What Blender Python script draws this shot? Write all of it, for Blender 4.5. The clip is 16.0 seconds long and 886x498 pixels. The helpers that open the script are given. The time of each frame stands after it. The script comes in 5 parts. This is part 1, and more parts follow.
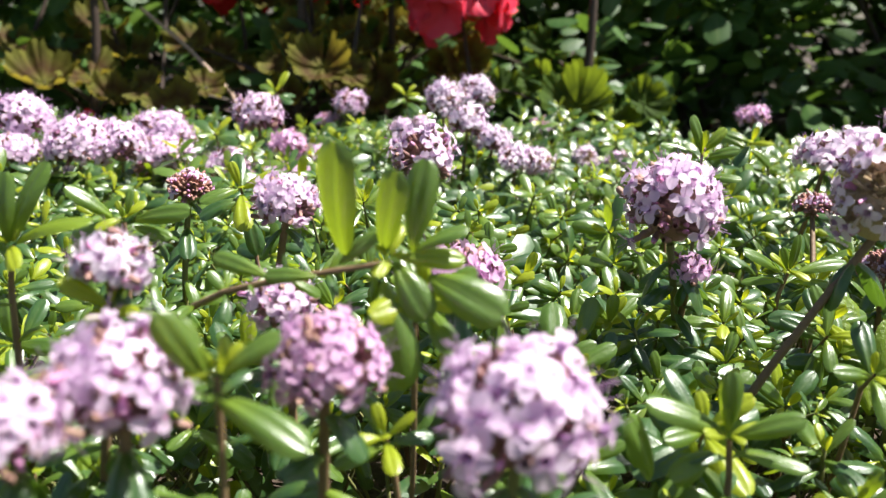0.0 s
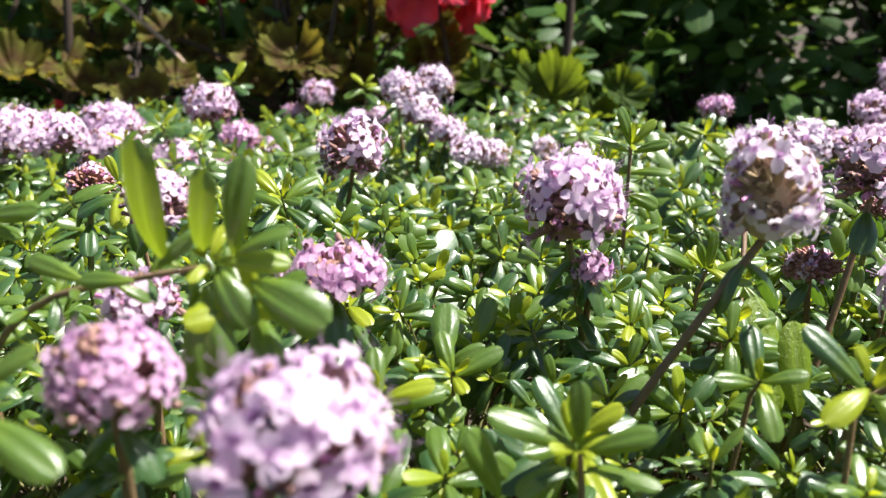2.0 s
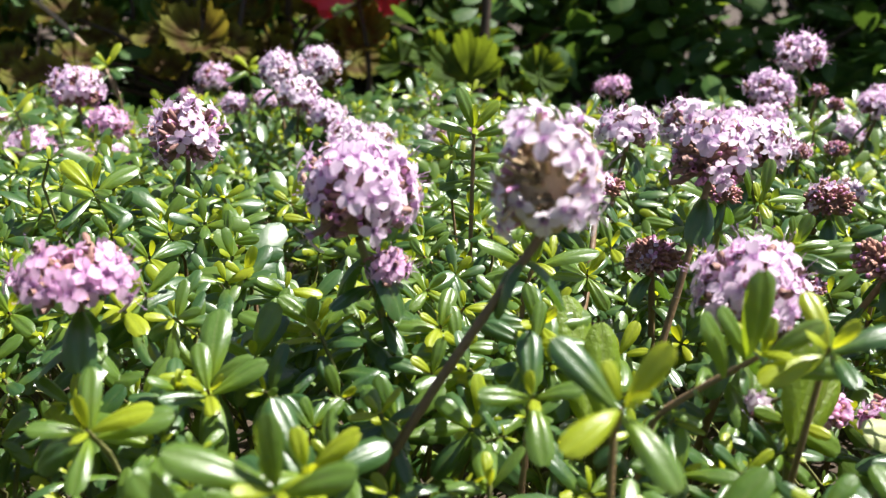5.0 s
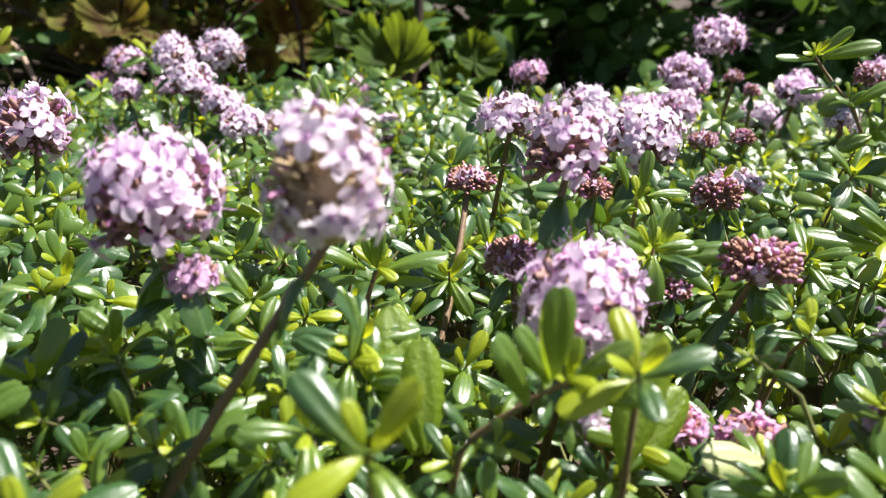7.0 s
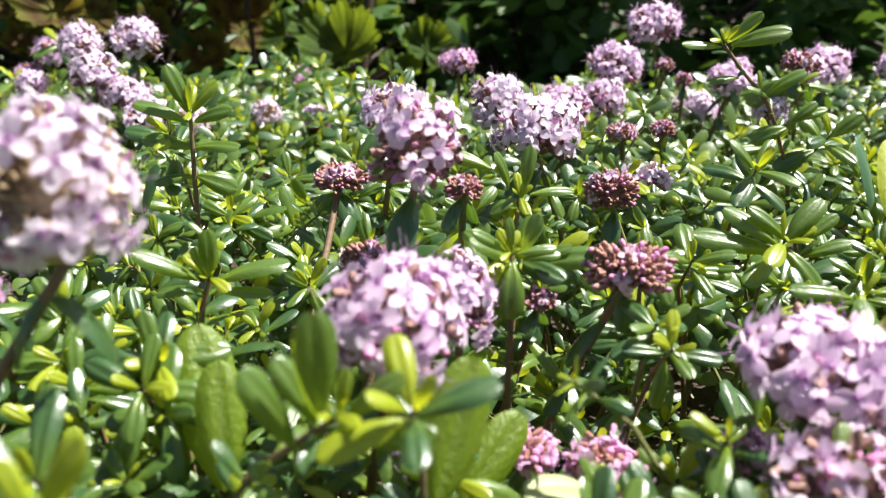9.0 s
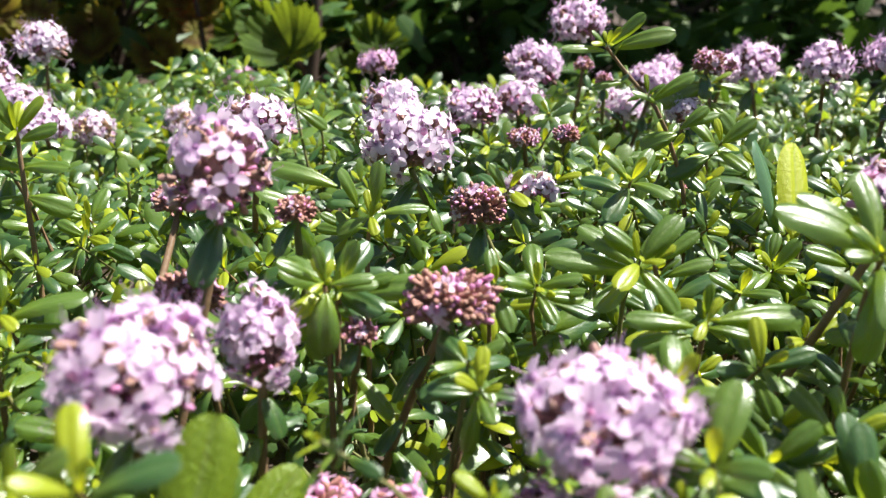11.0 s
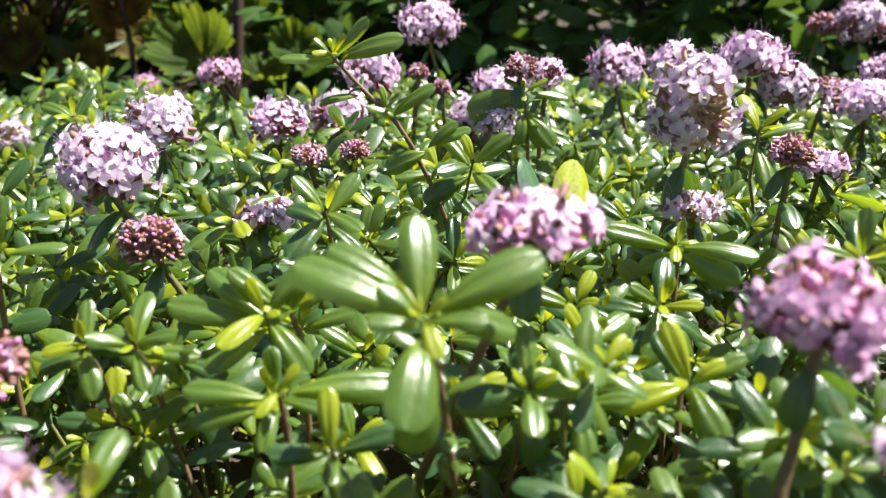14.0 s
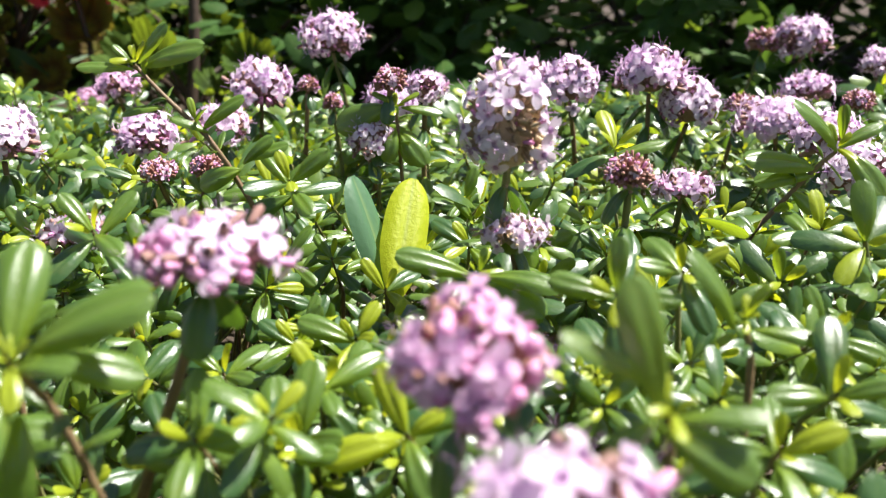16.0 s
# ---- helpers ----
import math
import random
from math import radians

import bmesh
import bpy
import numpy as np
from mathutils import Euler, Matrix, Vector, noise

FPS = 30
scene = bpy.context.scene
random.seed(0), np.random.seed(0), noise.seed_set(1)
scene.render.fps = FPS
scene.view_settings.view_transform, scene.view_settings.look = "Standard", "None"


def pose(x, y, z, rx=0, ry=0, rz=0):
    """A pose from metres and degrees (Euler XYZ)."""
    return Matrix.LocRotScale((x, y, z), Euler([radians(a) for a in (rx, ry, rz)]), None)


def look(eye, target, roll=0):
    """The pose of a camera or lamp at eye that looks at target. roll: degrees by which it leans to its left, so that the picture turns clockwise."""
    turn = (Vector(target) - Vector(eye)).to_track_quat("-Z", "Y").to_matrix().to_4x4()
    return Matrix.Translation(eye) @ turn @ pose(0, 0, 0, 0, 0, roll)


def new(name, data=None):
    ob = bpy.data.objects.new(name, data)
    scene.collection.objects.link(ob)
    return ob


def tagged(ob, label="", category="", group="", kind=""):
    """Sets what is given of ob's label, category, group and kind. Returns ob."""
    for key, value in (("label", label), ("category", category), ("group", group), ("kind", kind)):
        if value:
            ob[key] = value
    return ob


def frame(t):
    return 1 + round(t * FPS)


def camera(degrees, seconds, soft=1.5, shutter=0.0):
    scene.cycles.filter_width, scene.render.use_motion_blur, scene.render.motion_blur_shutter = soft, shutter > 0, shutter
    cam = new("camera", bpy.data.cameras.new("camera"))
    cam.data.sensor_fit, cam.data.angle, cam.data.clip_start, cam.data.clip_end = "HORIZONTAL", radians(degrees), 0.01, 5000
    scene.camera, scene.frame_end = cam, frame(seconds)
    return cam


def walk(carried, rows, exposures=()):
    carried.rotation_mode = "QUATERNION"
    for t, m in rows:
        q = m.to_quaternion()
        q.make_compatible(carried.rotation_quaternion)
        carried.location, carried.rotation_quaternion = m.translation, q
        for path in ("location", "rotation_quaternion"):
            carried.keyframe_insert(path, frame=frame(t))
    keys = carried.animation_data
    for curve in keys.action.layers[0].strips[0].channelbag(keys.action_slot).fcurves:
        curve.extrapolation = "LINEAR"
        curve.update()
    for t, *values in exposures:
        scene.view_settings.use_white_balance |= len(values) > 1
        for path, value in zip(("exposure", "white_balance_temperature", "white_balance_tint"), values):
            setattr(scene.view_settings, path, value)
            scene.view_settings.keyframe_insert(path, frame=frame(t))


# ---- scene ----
cam = camera(55.0, 16.0, soft=1.2)
PATH = [
    (0, (0.017, 0.017, 0.129), (-0.108, 1.94, -0.406), 1.3),
    (0.5, (0.025, 0.017, 0.13), (-0.101, 1.939, -0.409), 1.3),
    (1, (0.03, 0.018, 0.129), (-0.101, 1.939, -0.415), 1.2),
    (1.5, (0.035, 0.021, 0.13), (-0.105, 1.939, -0.419), 1.1),
    (2, (0.041, 0.027, 0.129), (-0.094, 1.943, -0.428), 1.2),
    (2.5, (0.047, 0.03, 0.129), (-0.082, 1.945, -0.434), 1.2),
    (3, (0.054, 0.032, 0.129), (-0.069, 1.947, -0.435), 1.0),
    (3.5, (0.06, 0.037, 0.129), (-0.044, 1.951, -0.443), 1.0),
    (4, (0.066, 0.042, 0.128), (-0.014, 1.954, -0.452), 1.0),
    (4.2, (0.067, 0.043, 0.128), (-0.002, 1.955, -0.456), 1.0),
    (6.3, (0.092, 0.06, 0.124), (0.105, 1.966, -0.481), 1.5),
    (6.5, (0.094, 0.062, 0.126), (0.12, 1.964, -0.492), 1.5),
    (7, (0.102, 0.065, 0.126), (0.136, 1.965, -0.497), 1.3),
    (7.5, (0.107, 0.068, 0.125), (0.147, 1.967, -0.502), 1.2),
    (8, (0.114, 0.072, 0.126), (0.166, 1.968, -0.509), 1.2),
    (8.5, (0.123, 0.076, 0.125), (0.183, 1.97, -0.514), 1.2),
    (9, (0.13, 0.08, 0.125), (0.193, 1.971, -0.521), 1.2),
    (9.2, (0.134, 0.081, 0.125), (0.199, 1.973, -0.52), 1.3),
    (11.3, (0.171, 0.095, 0.128), (0.243, 1.979, -0.539), 0.4),
    (11.5, (0.177, 0.097, 0.128), (0.247, 1.981, -0.541), 0.4),
    (12, (0.187, 0.1, 0.127), (0.246, 1.984, -0.541), -0.1),
    (12.5, (0.199, 0.105, 0.127), (0.238, 1.988, -0.547), -0.4),
    (13, (0.211, 0.107, 0.127), (0.235, 1.991, -0.544), -0.6),
    (13.5, (0.229, 0.115, 0.127), (0.245, 2.001, -0.54), -0.6),
    (14, (0.238, 0.117, 0.127), (0.248, 2.004, -0.534), -0.7),
    (14.5, (0.246, 0.12, 0.125), (0.25, 2.01, -0.529), -0.7),
    (15, (0.255, 0.122, 0.125), (0.25, 2.015, -0.523), -0.7),
    (15.5, (0.269, 0.128, 0.123), (0.251, 2.024, -0.511), -0.4),
    (16, (0.283, 0.133, 0.123), (0.253, 2.034, -0.499), -0.4),
]
walk(cam, [(t, look(eye, target, roll)) for t, eye, target, roll in PATH], [(0.0, 1.50), (13.0, 1.52), (16.0, 1.58)])
cam.data.dof.use_dof = True
cam.data.dof.focus_distance = 0.215
cam.data.dof.aperture_fstop = cam.data.lens / 1000 / 0.0015

# ---- world and sun ----
SUN = Vector((0.47, 0.08, 0.88)).normalized()
world = bpy.data.worlds.new("world")
scene.world = world
world.use_nodes = True
sky = world.node_tree.nodes.new("ShaderNodeTexSky")
sky.sky_type, sky.sun_disc = "NISHITA", False
sky.sun_elevation, sky.sun_rotation = math.asin(SUN.z), math.atan2(SUN.x, SUN.y)
world.node_tree.links.new(sky.outputs[0], world.node_tree.nodes["Background"].inputs[0])
world.node_tree.nodes["Background"].inputs[1].default_value = 0.04
sun_data = bpy.data.lights.new("sun", "SUN")
sun_data.energy, sun_data.angle, sun_data.color = 5.0, radians(0.5), (1.0, 0.97, 0.91)
new("sun", sun_data).matrix_world = look(SUN * 4, (0, 0, 0))


# ---- materials ----
class Nodes:
    """A small wrapper to write node trees in few lines."""

    def __init__(self, name):
        self.mat = bpy.data.materials.new(name)
        self.mat.use_nodes = True
        self.tree = self.mat.node_tree
        self.tree.nodes.clear()
        self.out = self.add("ShaderNodeOutputMaterial")

    def add(self, kind, **values):
        n = self.tree.nodes.new(kind)
        for k, v in values.items():
            self.feed(n.inputs[k], v)
        return n

    def feed(self, socket, v):
        if isinstance(v, bpy.types.NodeSocket):
            self.tree.links.new(v, socket)
        elif isinstance(v, tuple) and len(v) == 3 and socket.type == "RGBA":
            socket.default_value = (*v, 1)
        else:
            socket.default_value = v

    def math(self, op, a, b=0.0, clamp=False):
        n = self.tree.nodes.new("ShaderNodeMath")
        n.operation, n.use_clamp = op, clamp
        self.feed(n.inputs[0], a), self.feed(n.inputs[1], b)
        return n.outputs[0]

    def mix(self, f, a, b):
        n = self.tree.nodes.new("ShaderNodeMix")
        n.data_type = "RGBA"
        self.feed(n.inputs[0], f), self.feed(n.inputs[6], a), self.feed(n.inputs[7], b)
        return n.outputs[2]

    def ramp(self, f, *stops):
        n = self.tree.nodes.new("ShaderNodeValToRGB")
        while len(n.color_ramp.elements) < len(stops):
            n.color_ramp.elements.new(0.5)
        for e, (p, c) in zip(n.color_ramp.elements, stops):
            e.position, e.color = p, (*c, 1)
        self.feed(n.inputs[0], f)
        return n.outputs[0]

    def noise(self, scale, detail=3.0, rough=0.5, vector=None):
        n = self.add("ShaderNodeTexNoise", Scale=scale, Detail=detail, Roughness=rough)
        if vector is None:
            vector = self.add("ShaderNodeNewGeometry").outputs["Position"]
        self.feed(n.inputs["Vector"], vector)
        return n.outputs["Fac"]

    def chance(self, share=0.5):
        """A random value by object and by island."""
        a = self.math("MULTIPLY", self.add("ShaderNodeObjectInfo").outputs["Random"], 1 - share)
        b = self.math("MULTIPLY", self.add("ShaderNodeNewGeometry").outputs["Random Per Island"], share)
        return self.math("ADD", a, b)

    def uv(self):
        s = self.add("ShaderNodeSeparateXYZ", Vector=self.add("ShaderNodeUVMap").outputs[0])
        return s.outputs[0], s.outputs[1]

    def bump(self, height, distance, strength=1.0):
        return self.add("ShaderNodeBump", Height=height, Distance=distance, Strength=strength).outputs[0]

    def done(self, shader):
        self.tree.links.new(shader, self.out.inputs[0])
        return self.mat


def leaf_material(name, dark, light, through_colour, share=0.4, rough=0.32, vein=0.25, spec=0.5, coat=0.0, rib=(0.30, 0.36, 0.12), relief=0.00013, base=0.0):
    """A waxy leaf: pale sunk midrib, fine side veins, patches of two greens, light shining through."""
    n = Nodes(name)
    u, v = n.uv()
    pick = n.chance(0.85)
    patch = n.noise(420, 3)
    col = n.mix(n.math("ADD", n.math("MULTIPLY", pick, 0.75), n.math("MULTIPLY", patch, 0.3), True), dark, light)
    across = n.math("ABSOLUTE", n.math("SUBTRACT", u, 0.5))
    midrib = n.math("SUBTRACT", 1.0, n.math("MULTIPLY", across, 16.0), True)
    col = n.mix(n.math("MULTIPLY", midrib, vein), col, rib)
    col = n.mix(n.math("MULTIPLY", n.math("SUBTRACT", 0.55, v, True), base, True), col, (0.215, 0.305, 0.016))
    slant = n.math("ADD", n.math("MULTIPLY", v, 42.0), n.math("MULTIPLY", across, -34.0))
    veins = n.math("SINE", slant)
    wear = n.noise(95, 4, 0.6)
    col = n.mix(n.math("MULTIPLY", n.math("SUBTRACT", wear, 0.62, True), 1.6, True), col, (0.22, 0.19, 0.06))
    height = n.math("ADD", n.math("MULTIPLY", veins, 0.04), n.math("ADD", n.math("MULTIPLY", n.noise(900, 2), 0.8), n.math("MULTIPLY", n.noise(4200, 1), 0.45)))
    bump = n.bump(height, relief, 0.85)
    face = n.add("ShaderNodeBsdfPrincipled", Roughness=n.math("ADD", n.math("MULTIPLY", patch, 0.2), rough - 0.1), Normal=bump)
    n.feed(face.inputs["Base Color"], col)
    face.inputs["Specular IOR Level"].default_value = spec
    face.inputs["Coat Weight"].default_value = coat
    face.inputs["Coat Roughness"].default_value = 0.28
    trans = n.add("ShaderNodeBsdfTranslucent", Color=n.mix(n.math("MULTIPLY", midrib, 0.4), n.mix(pick, through_colour, tuple(c * 0.7 for c in through_colour)), dark), Normal=bump)
    mixed = n.add("ShaderNodeMixShader", Fac=share)
    n.feed(mixed.inputs[1], face.outputs[0]), n.feed(mixed.inputs[2], trans.outputs[0])
    return n.done(mixed.outputs[0])


def petal_material(name, pale, deep, core, share=0.5):
    n = Nodes(name)
    u, v = n.uv()
    pick = n.chance(0.45)
    patch = n.noise(700, 3)
    col = n.mix(n.math("MULTIPLY", n.math("ADD", pick, n.math("MULTIPLY", patch, 0.35)), 0.65, True), pale, deep)
    col = n.mix(n.math("MULTIPLY", n.math("SUBTRACT", 0.24, v, True), 3.0, True), col, core)
    bump = n.bump(n.math("ADD", n.math("SINE", n.math("MULTIPLY", u, 50.0)), n.noise(1800, 2)), 0.00003, 0.4)
    face = n.add("ShaderNodeBsdfPrincipled", Roughness=0.55, Normal=bump)
    n.feed(face.inputs["Base Color"], col)
    trans = n.add("ShaderNodeBsdfTranslucent", Color=col, Normal=bump)
    mixed = n.add("ShaderNodeMixShader", Fac=share)
    n.feed(mixed.inputs[1], face.outputs[0]), n.feed(mixed.inputs[2], trans.outputs[0])
    return n.done(mixed.outputs[0])


def matte_material(name, a, b, scale, rough=0.7, relief=0.0003, share=0.5):
    n = Nodes(name)
    fine = n.noise(scale, 4, 0.6)
    coarse = n.noise(scale * 0.17, 3)
    f = n.math("ADD", n.math("MULTIPLY", fine, 0.7), n.math("ADD", n.math("MULTIPLY", coarse, 0.4), n.math("MULTIPLY", n.chance(share), 0.4)))
    col = n.mix(n.math("SUBTRACT", f, 0.3, True), a, b)
    face = n.add("ShaderNodeBsdfPrincipled", Roughness=rough, Normal=n.bump(fine, relief, 0.7))
    n.feed(face.inputs["Base Color"], col)
    return n.done(face.outputs[0])


LEAF_OLD = leaf_material("leaf_dark_green", (0.020, 0.060, 0.018), (0.050, 0.108, 0.026), (0.17, 0.32, 0.020), 0.27, 0.36, 0.15, 0.6, 0.6, relief=0.00012, base=0.7)
LEAF_MID = leaf_material("leaf_green", (0.052, 0.116, 0.020), (0.114, 0.186, 0.028), (0.39, 0.52, 0.020), 0.38, 0.36, 0.2, 0.6, 0.6, relief=0.00012, base=1.3)
LEAF_YOUNG = leaf_material("leaf_yellow_green", (0.215, 0.300, 0.018), (0.370, 0.410, 0.022), (0.66, 0.69, 0.020), 0.45, 0.40, 0.1, 0.5, 0.4, relief=0.00012, base=0.8)
LEAF_LIME = leaf_material("leaf_lime_green", (0.120, 0.205, 0.020), (0.220, 0.300, 0.024), (0.54, 0.62, 0.020), 0.42, 0.38, 0.15, 0.6, 0.5, relief=0.00012, base=1.0)
LEAVES = [LEAF_OLD, LEAF_MID, LEAF_YOUNG]
STEM = matte_material("stem_red_brown", (0.120, 0.064, 0.036), (0.235, 0.160, 0.080), 900, 0.6)
STEM_GREEN = matte_material("stem_green", (0.100, 0.120, 0.030), (0.200, 0.170, 0.070), 900, 0.6)
PETAL = petal_material("petal_lilac", (0.91, 0.77, 0.89), (0.84, 0.62, 0.83), (0.70, 0.47, 0.72), 0.52)
PETAL_PALE = petal_material("petal_pale_lilac", (0.90, 0.81, 0.89), (0.84, 0.70, 0.85), (0.68, 0.50, 0.66), 0.52)
PETAL_PINK = petal_material("petal_pink_mauve", (0.88, 0.64, 0.82), (0.77, 0.45, 0.71), (0.60, 0.28, 0.52), 0.52)
TUBE = petal_material("floret_tube", (0.62, 0.44, 0.62), (0.46, 0.24, 0.48), (0.46, 0.24, 0.48))
BUD = petal_material("bud_magenta", (0.70, 0.34, 0.55), (0.54, 0.19, 0.38), (0.40, 0.12, 0.27), 0.2)
CALYX = matte_material("calyx_red_brown", (0.215, 0.095, 0.095), (0.300, 0.190, 0.125), 1500, 0.6)
CALYX_BUD = matte_material("calyx_bud_mauve_brown", (0.270, 0.098, 0.094), (0.335, 0.205, 0.132), 1500, 0.6)
CALYX_DRY = matte_material("calyx_tan", (0.340, 0.230, 0.125), (0.540, 0.410, 0.260), 1500, 0.7)
SOIL = matte_material("soil", (0.020, 0.013, 0.009), (0.075, 0.050, 0.032), 160, 0.95, 0.003)
WEED = leaf_material("weed_leaf_green", (0.120, 0.200, 0.014), (0.190, 0.275, 0.020), (0.46, 0.56, 0.02), 0.45, 0.40, 0.4, 0.7, 0.2, relief=0.0004)
WEED_YELLOW = leaf_material("weed_leaf_yellow", (0.350, 0.410, 0.014), (0.440, 0.490, 0.018), (0.85, 0.88, 0.03), 0.5, 0.5, 0.35, relief=0.0003)
WEED_BLUE = leaf_material("weed_leaf_blue_green", (0.055, 0.130, 0.060), (0.080, 0.170, 0.085), (0.12, 0.26, 0.08), 0.3, 0.5, 0.3)
WEED_PALE = leaf_material("weed_leaf_cream", (0.420, 0.470, 0.200), (0.560, 0.580, 0.300), (0.50, 0.56, 0.20), 0.35, 0.5, 0.2)
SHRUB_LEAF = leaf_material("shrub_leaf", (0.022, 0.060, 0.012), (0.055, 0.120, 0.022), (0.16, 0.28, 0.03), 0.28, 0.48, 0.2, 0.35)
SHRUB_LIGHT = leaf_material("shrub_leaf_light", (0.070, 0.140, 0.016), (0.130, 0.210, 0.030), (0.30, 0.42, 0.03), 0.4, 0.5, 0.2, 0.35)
GERANIUM_STEM = matte_material("geranium_stem", (0.026, 0.015, 0.010), (0.060, 0.036, 0.022), 260, 0.7)
DRY = matte_material("dry_twig", (0.280, 0.180, 0.130), (0.460, 0.330, 0.250), 500, 0.7)
RED = petal_material("geranium_red", (0.72, 0.020, 0.030), (0.56, 0.008, 0.016), (0.40, 0.005, 0.012), 0.4)
PINK_RED = petal_material("geranium_pink_red", (0.88, 0.095, 0.170), (0.78, 0.045, 0.090), (0.55, 0.02, 0.05), 0.4)


def zonal_material(name, green, rim, band, through_colour):
    """A geranium leaf with its darker ring."""
    n = Nodes(name)
    u, v = n.uv()
    ring = n.math("SUBTRACT", 1.0, n.math("MULTIPLY", n.math("ABSOLUTE", n.math("SUBTRACT", n.math("ADD", v, n.math("MULTIPLY", n.noise(60, 2), 0.2)), 0.62)), 2.6), True)
    col = n.mix(n.math("ADD", n.math("MULTIPLY", n.noise(160, 4), 0.8), n.math("MULTIPLY", n.chance(), 0.4), True), green, rim)
    col = n.mix(n.math("MULTIPLY", n.math("SUBTRACT", v, 0.87, True), 6.0, True), n.mix(n.math("MULTIPLY", ring, 0.85), col, band), rim)
    bump = n.bump(n.math("ADD", n.math("SINE", n.math("MULTIPLY", u, 44.0)), n.noise(500, 3)), 0.0009, 0.7)
    face = n.add("ShaderNodeBsdfPrincipled", Roughness=0.7, Normal=bump)
    face.inputs["Specular IOR Level"].default_value = 0.15
    n.feed(face.inputs["Base Color"], col)
    trans = n.add("ShaderNodeBsdfTranslucent", Color=n.mix(n.math("MULTIPLY", ring, 0.7), through_colour, band), Normal=bump)
    mixed = n.add("ShaderNodeMixShader", Fac=0.4)
    n.feed(mixed.inputs[1], face.outputs[0]), n.feed(mixed.inputs[2], trans.outputs[0])
    return n.done(mixed.outputs[0])


ZONAL = zonal_material("geranium_leaf_zonal", (0.052, 0.052, 0.014), (0.150, 0.150, 0.026), (0.062, 0.022, 0.013), (0.34, 0.27, 0.03))
GERANIUM_LEAF = zonal_material("geranium_leaf_green", (0.028, 0.064, 0.010), (0.060, 0.105, 0.015), (0.028, 0.048, 0.010), (0.26, 0.34, 0.02))


# ---- meshes ----
class Geo:
    """Gathers grids of quads into one mesh, with a UV map and material slots."""

    def __init__(self):
        self.v, self.f, self.m, self.uv, self.count = [], [], [], [], 0

    def grid(self, pts, uv, mat=0, wrap=False):
        """pts: (..., rows, cols, 3); uv: (rows, cols, 2)."""
        pts = np.asarray(pts, float)
        rows, cols = pts.shape[-3:-1]
        pts = pts.reshape(-1, rows * cols, 3)
        idx = np.arange(rows * cols).reshape(rows, cols)
        if wrap:
            idx = np.concatenate([idx, idx[:, :1]], 1)
        q = np.stack([idx[:-1, :-1], idx[:-1, 1:], idx[1:, 1:], idx[1:, :-1]], -1).reshape(-1, 4)
        n = len(pts)
        faces = (q[None] + (np.arange(n) * rows * cols)[:, None, None]).reshape(-1, 4) + self.count
        self.v.append(pts.reshape(-1, 3)), self.f.append(faces)
        self.uv.append(np.tile(np.asarray(uv, float).reshape(-1, 2), (n, 1)))
        mat = np.asarray(mat)
        self.m.append(np.repeat(mat, len(q)) if mat.ndim else np.full(len(faces), int(mat)))
        self.count += n * rows * cols
        return self

    def mesh(self, name, mats):
        v, f = np.concatenate(self.v), np.concatenate(self.f)
        me = bpy.data.meshes.new(name)
        me.vertices.add(len(v)), me.loops.add(f.size), me.polygons.add(len(f))
        me.vertices.foreach_set("co", v.astype(np.float32).ravel())
        me.loops.foreach_set("vertex_index", f.astype(np.int32).ravel())
        me.polygons.foreach_set("loop_start", np.arange(0, f.size, 4, dtype=np.int32))
        me.polygons.foreach_set("material_index", np.concatenate(self.m).astype(np.int32))
        me.polygons.foreach_set("use_smooth", np.ones(len(f), bool))
        layer = me.uv_layers.new(name="UVMap")
        layer.data.foreach_set("uv", np.concatenate(self.uv)[f.ravel()].astype(np.float32).ravel())
        for m in mats:
            me.materials.append(m)
        me.update(calc_edges=True)
        return me


def uv_grid(rows, cols):
    v, u = np.meshgrid(np.linspace(0, 1, rows), np.linspace(0, 1, cols), indexing="ij")
    return np.stack([u, v], -1)


def leaf_points(rows, cols, width=0.38, bend=0.15, cup=1.0, tooth=0, peak=0.68):
    """A leaf one unit long from the origin along +x, its upper face to +z."""
    g = uv_grid(rows, cols)
    g[..., 1] = 0.5 - 0.5 * np.cos(np.pi * g[..., 1] ** 0.9)
    u, v = g[..., 0] * 2 - 1, g[..., 1]
    low, high = np.clip(1 - v / peak, 0, 1), np.clip((v - peak) / (1 - peak), 0, 1)
    half = width / 2 * np.where(v < peak, 0.15 + 0.85 * (1 - low ** 1.8), np.sqrt(np.clip(1 - high ** 3.2, 0.06, 1)))
    if tooth:
        half = half * (1 + 0.07 * (np.arange(rows) % 2)[:, None] * (v > 0.25) * (v < 0.98))
    z = width * cup * (0.11 * np.sin(np.pi * np.abs(u) ** 0.7 * 0.80) - 0.19 * np.abs(u) ** 2.4) * np.sin(np.pi * np.clip(v, 0.04, 0.97)) ** 0.5
    z = z - bend * v * v
    return np.stack([v * (1 - 0.35 * bend * bend), half * u, z], -1), g


def tube_points(path, radii, sides=6):
    """A tube along path."""
    path, radii = np.asarray(path, float), np.asarray(radii, float)
    t = np.gradient(path, axis=0)
    t /= np.linalg.norm(t, axis=1, keepdims=True) + 1e-12
    ref = np.where(np.abs(t[:, 2:3]) < 0.9, [[0, 0, 1.0]], [[1.0, 0, 0]])
    a = np.cross(t, ref)
    a /= np.linalg.norm(a, axis=1, keepdims=True) + 1e-12
    b = np.cross(t, a)
    ang = np.linspace(0, 2 * np.pi, sides, endpoint=False)
    return path[:, None] + radii[:, None, None] * (a[:, None] * np.cos(ang)[None, :, None] + b[:, None] * np.sin(ang)[None, :, None])


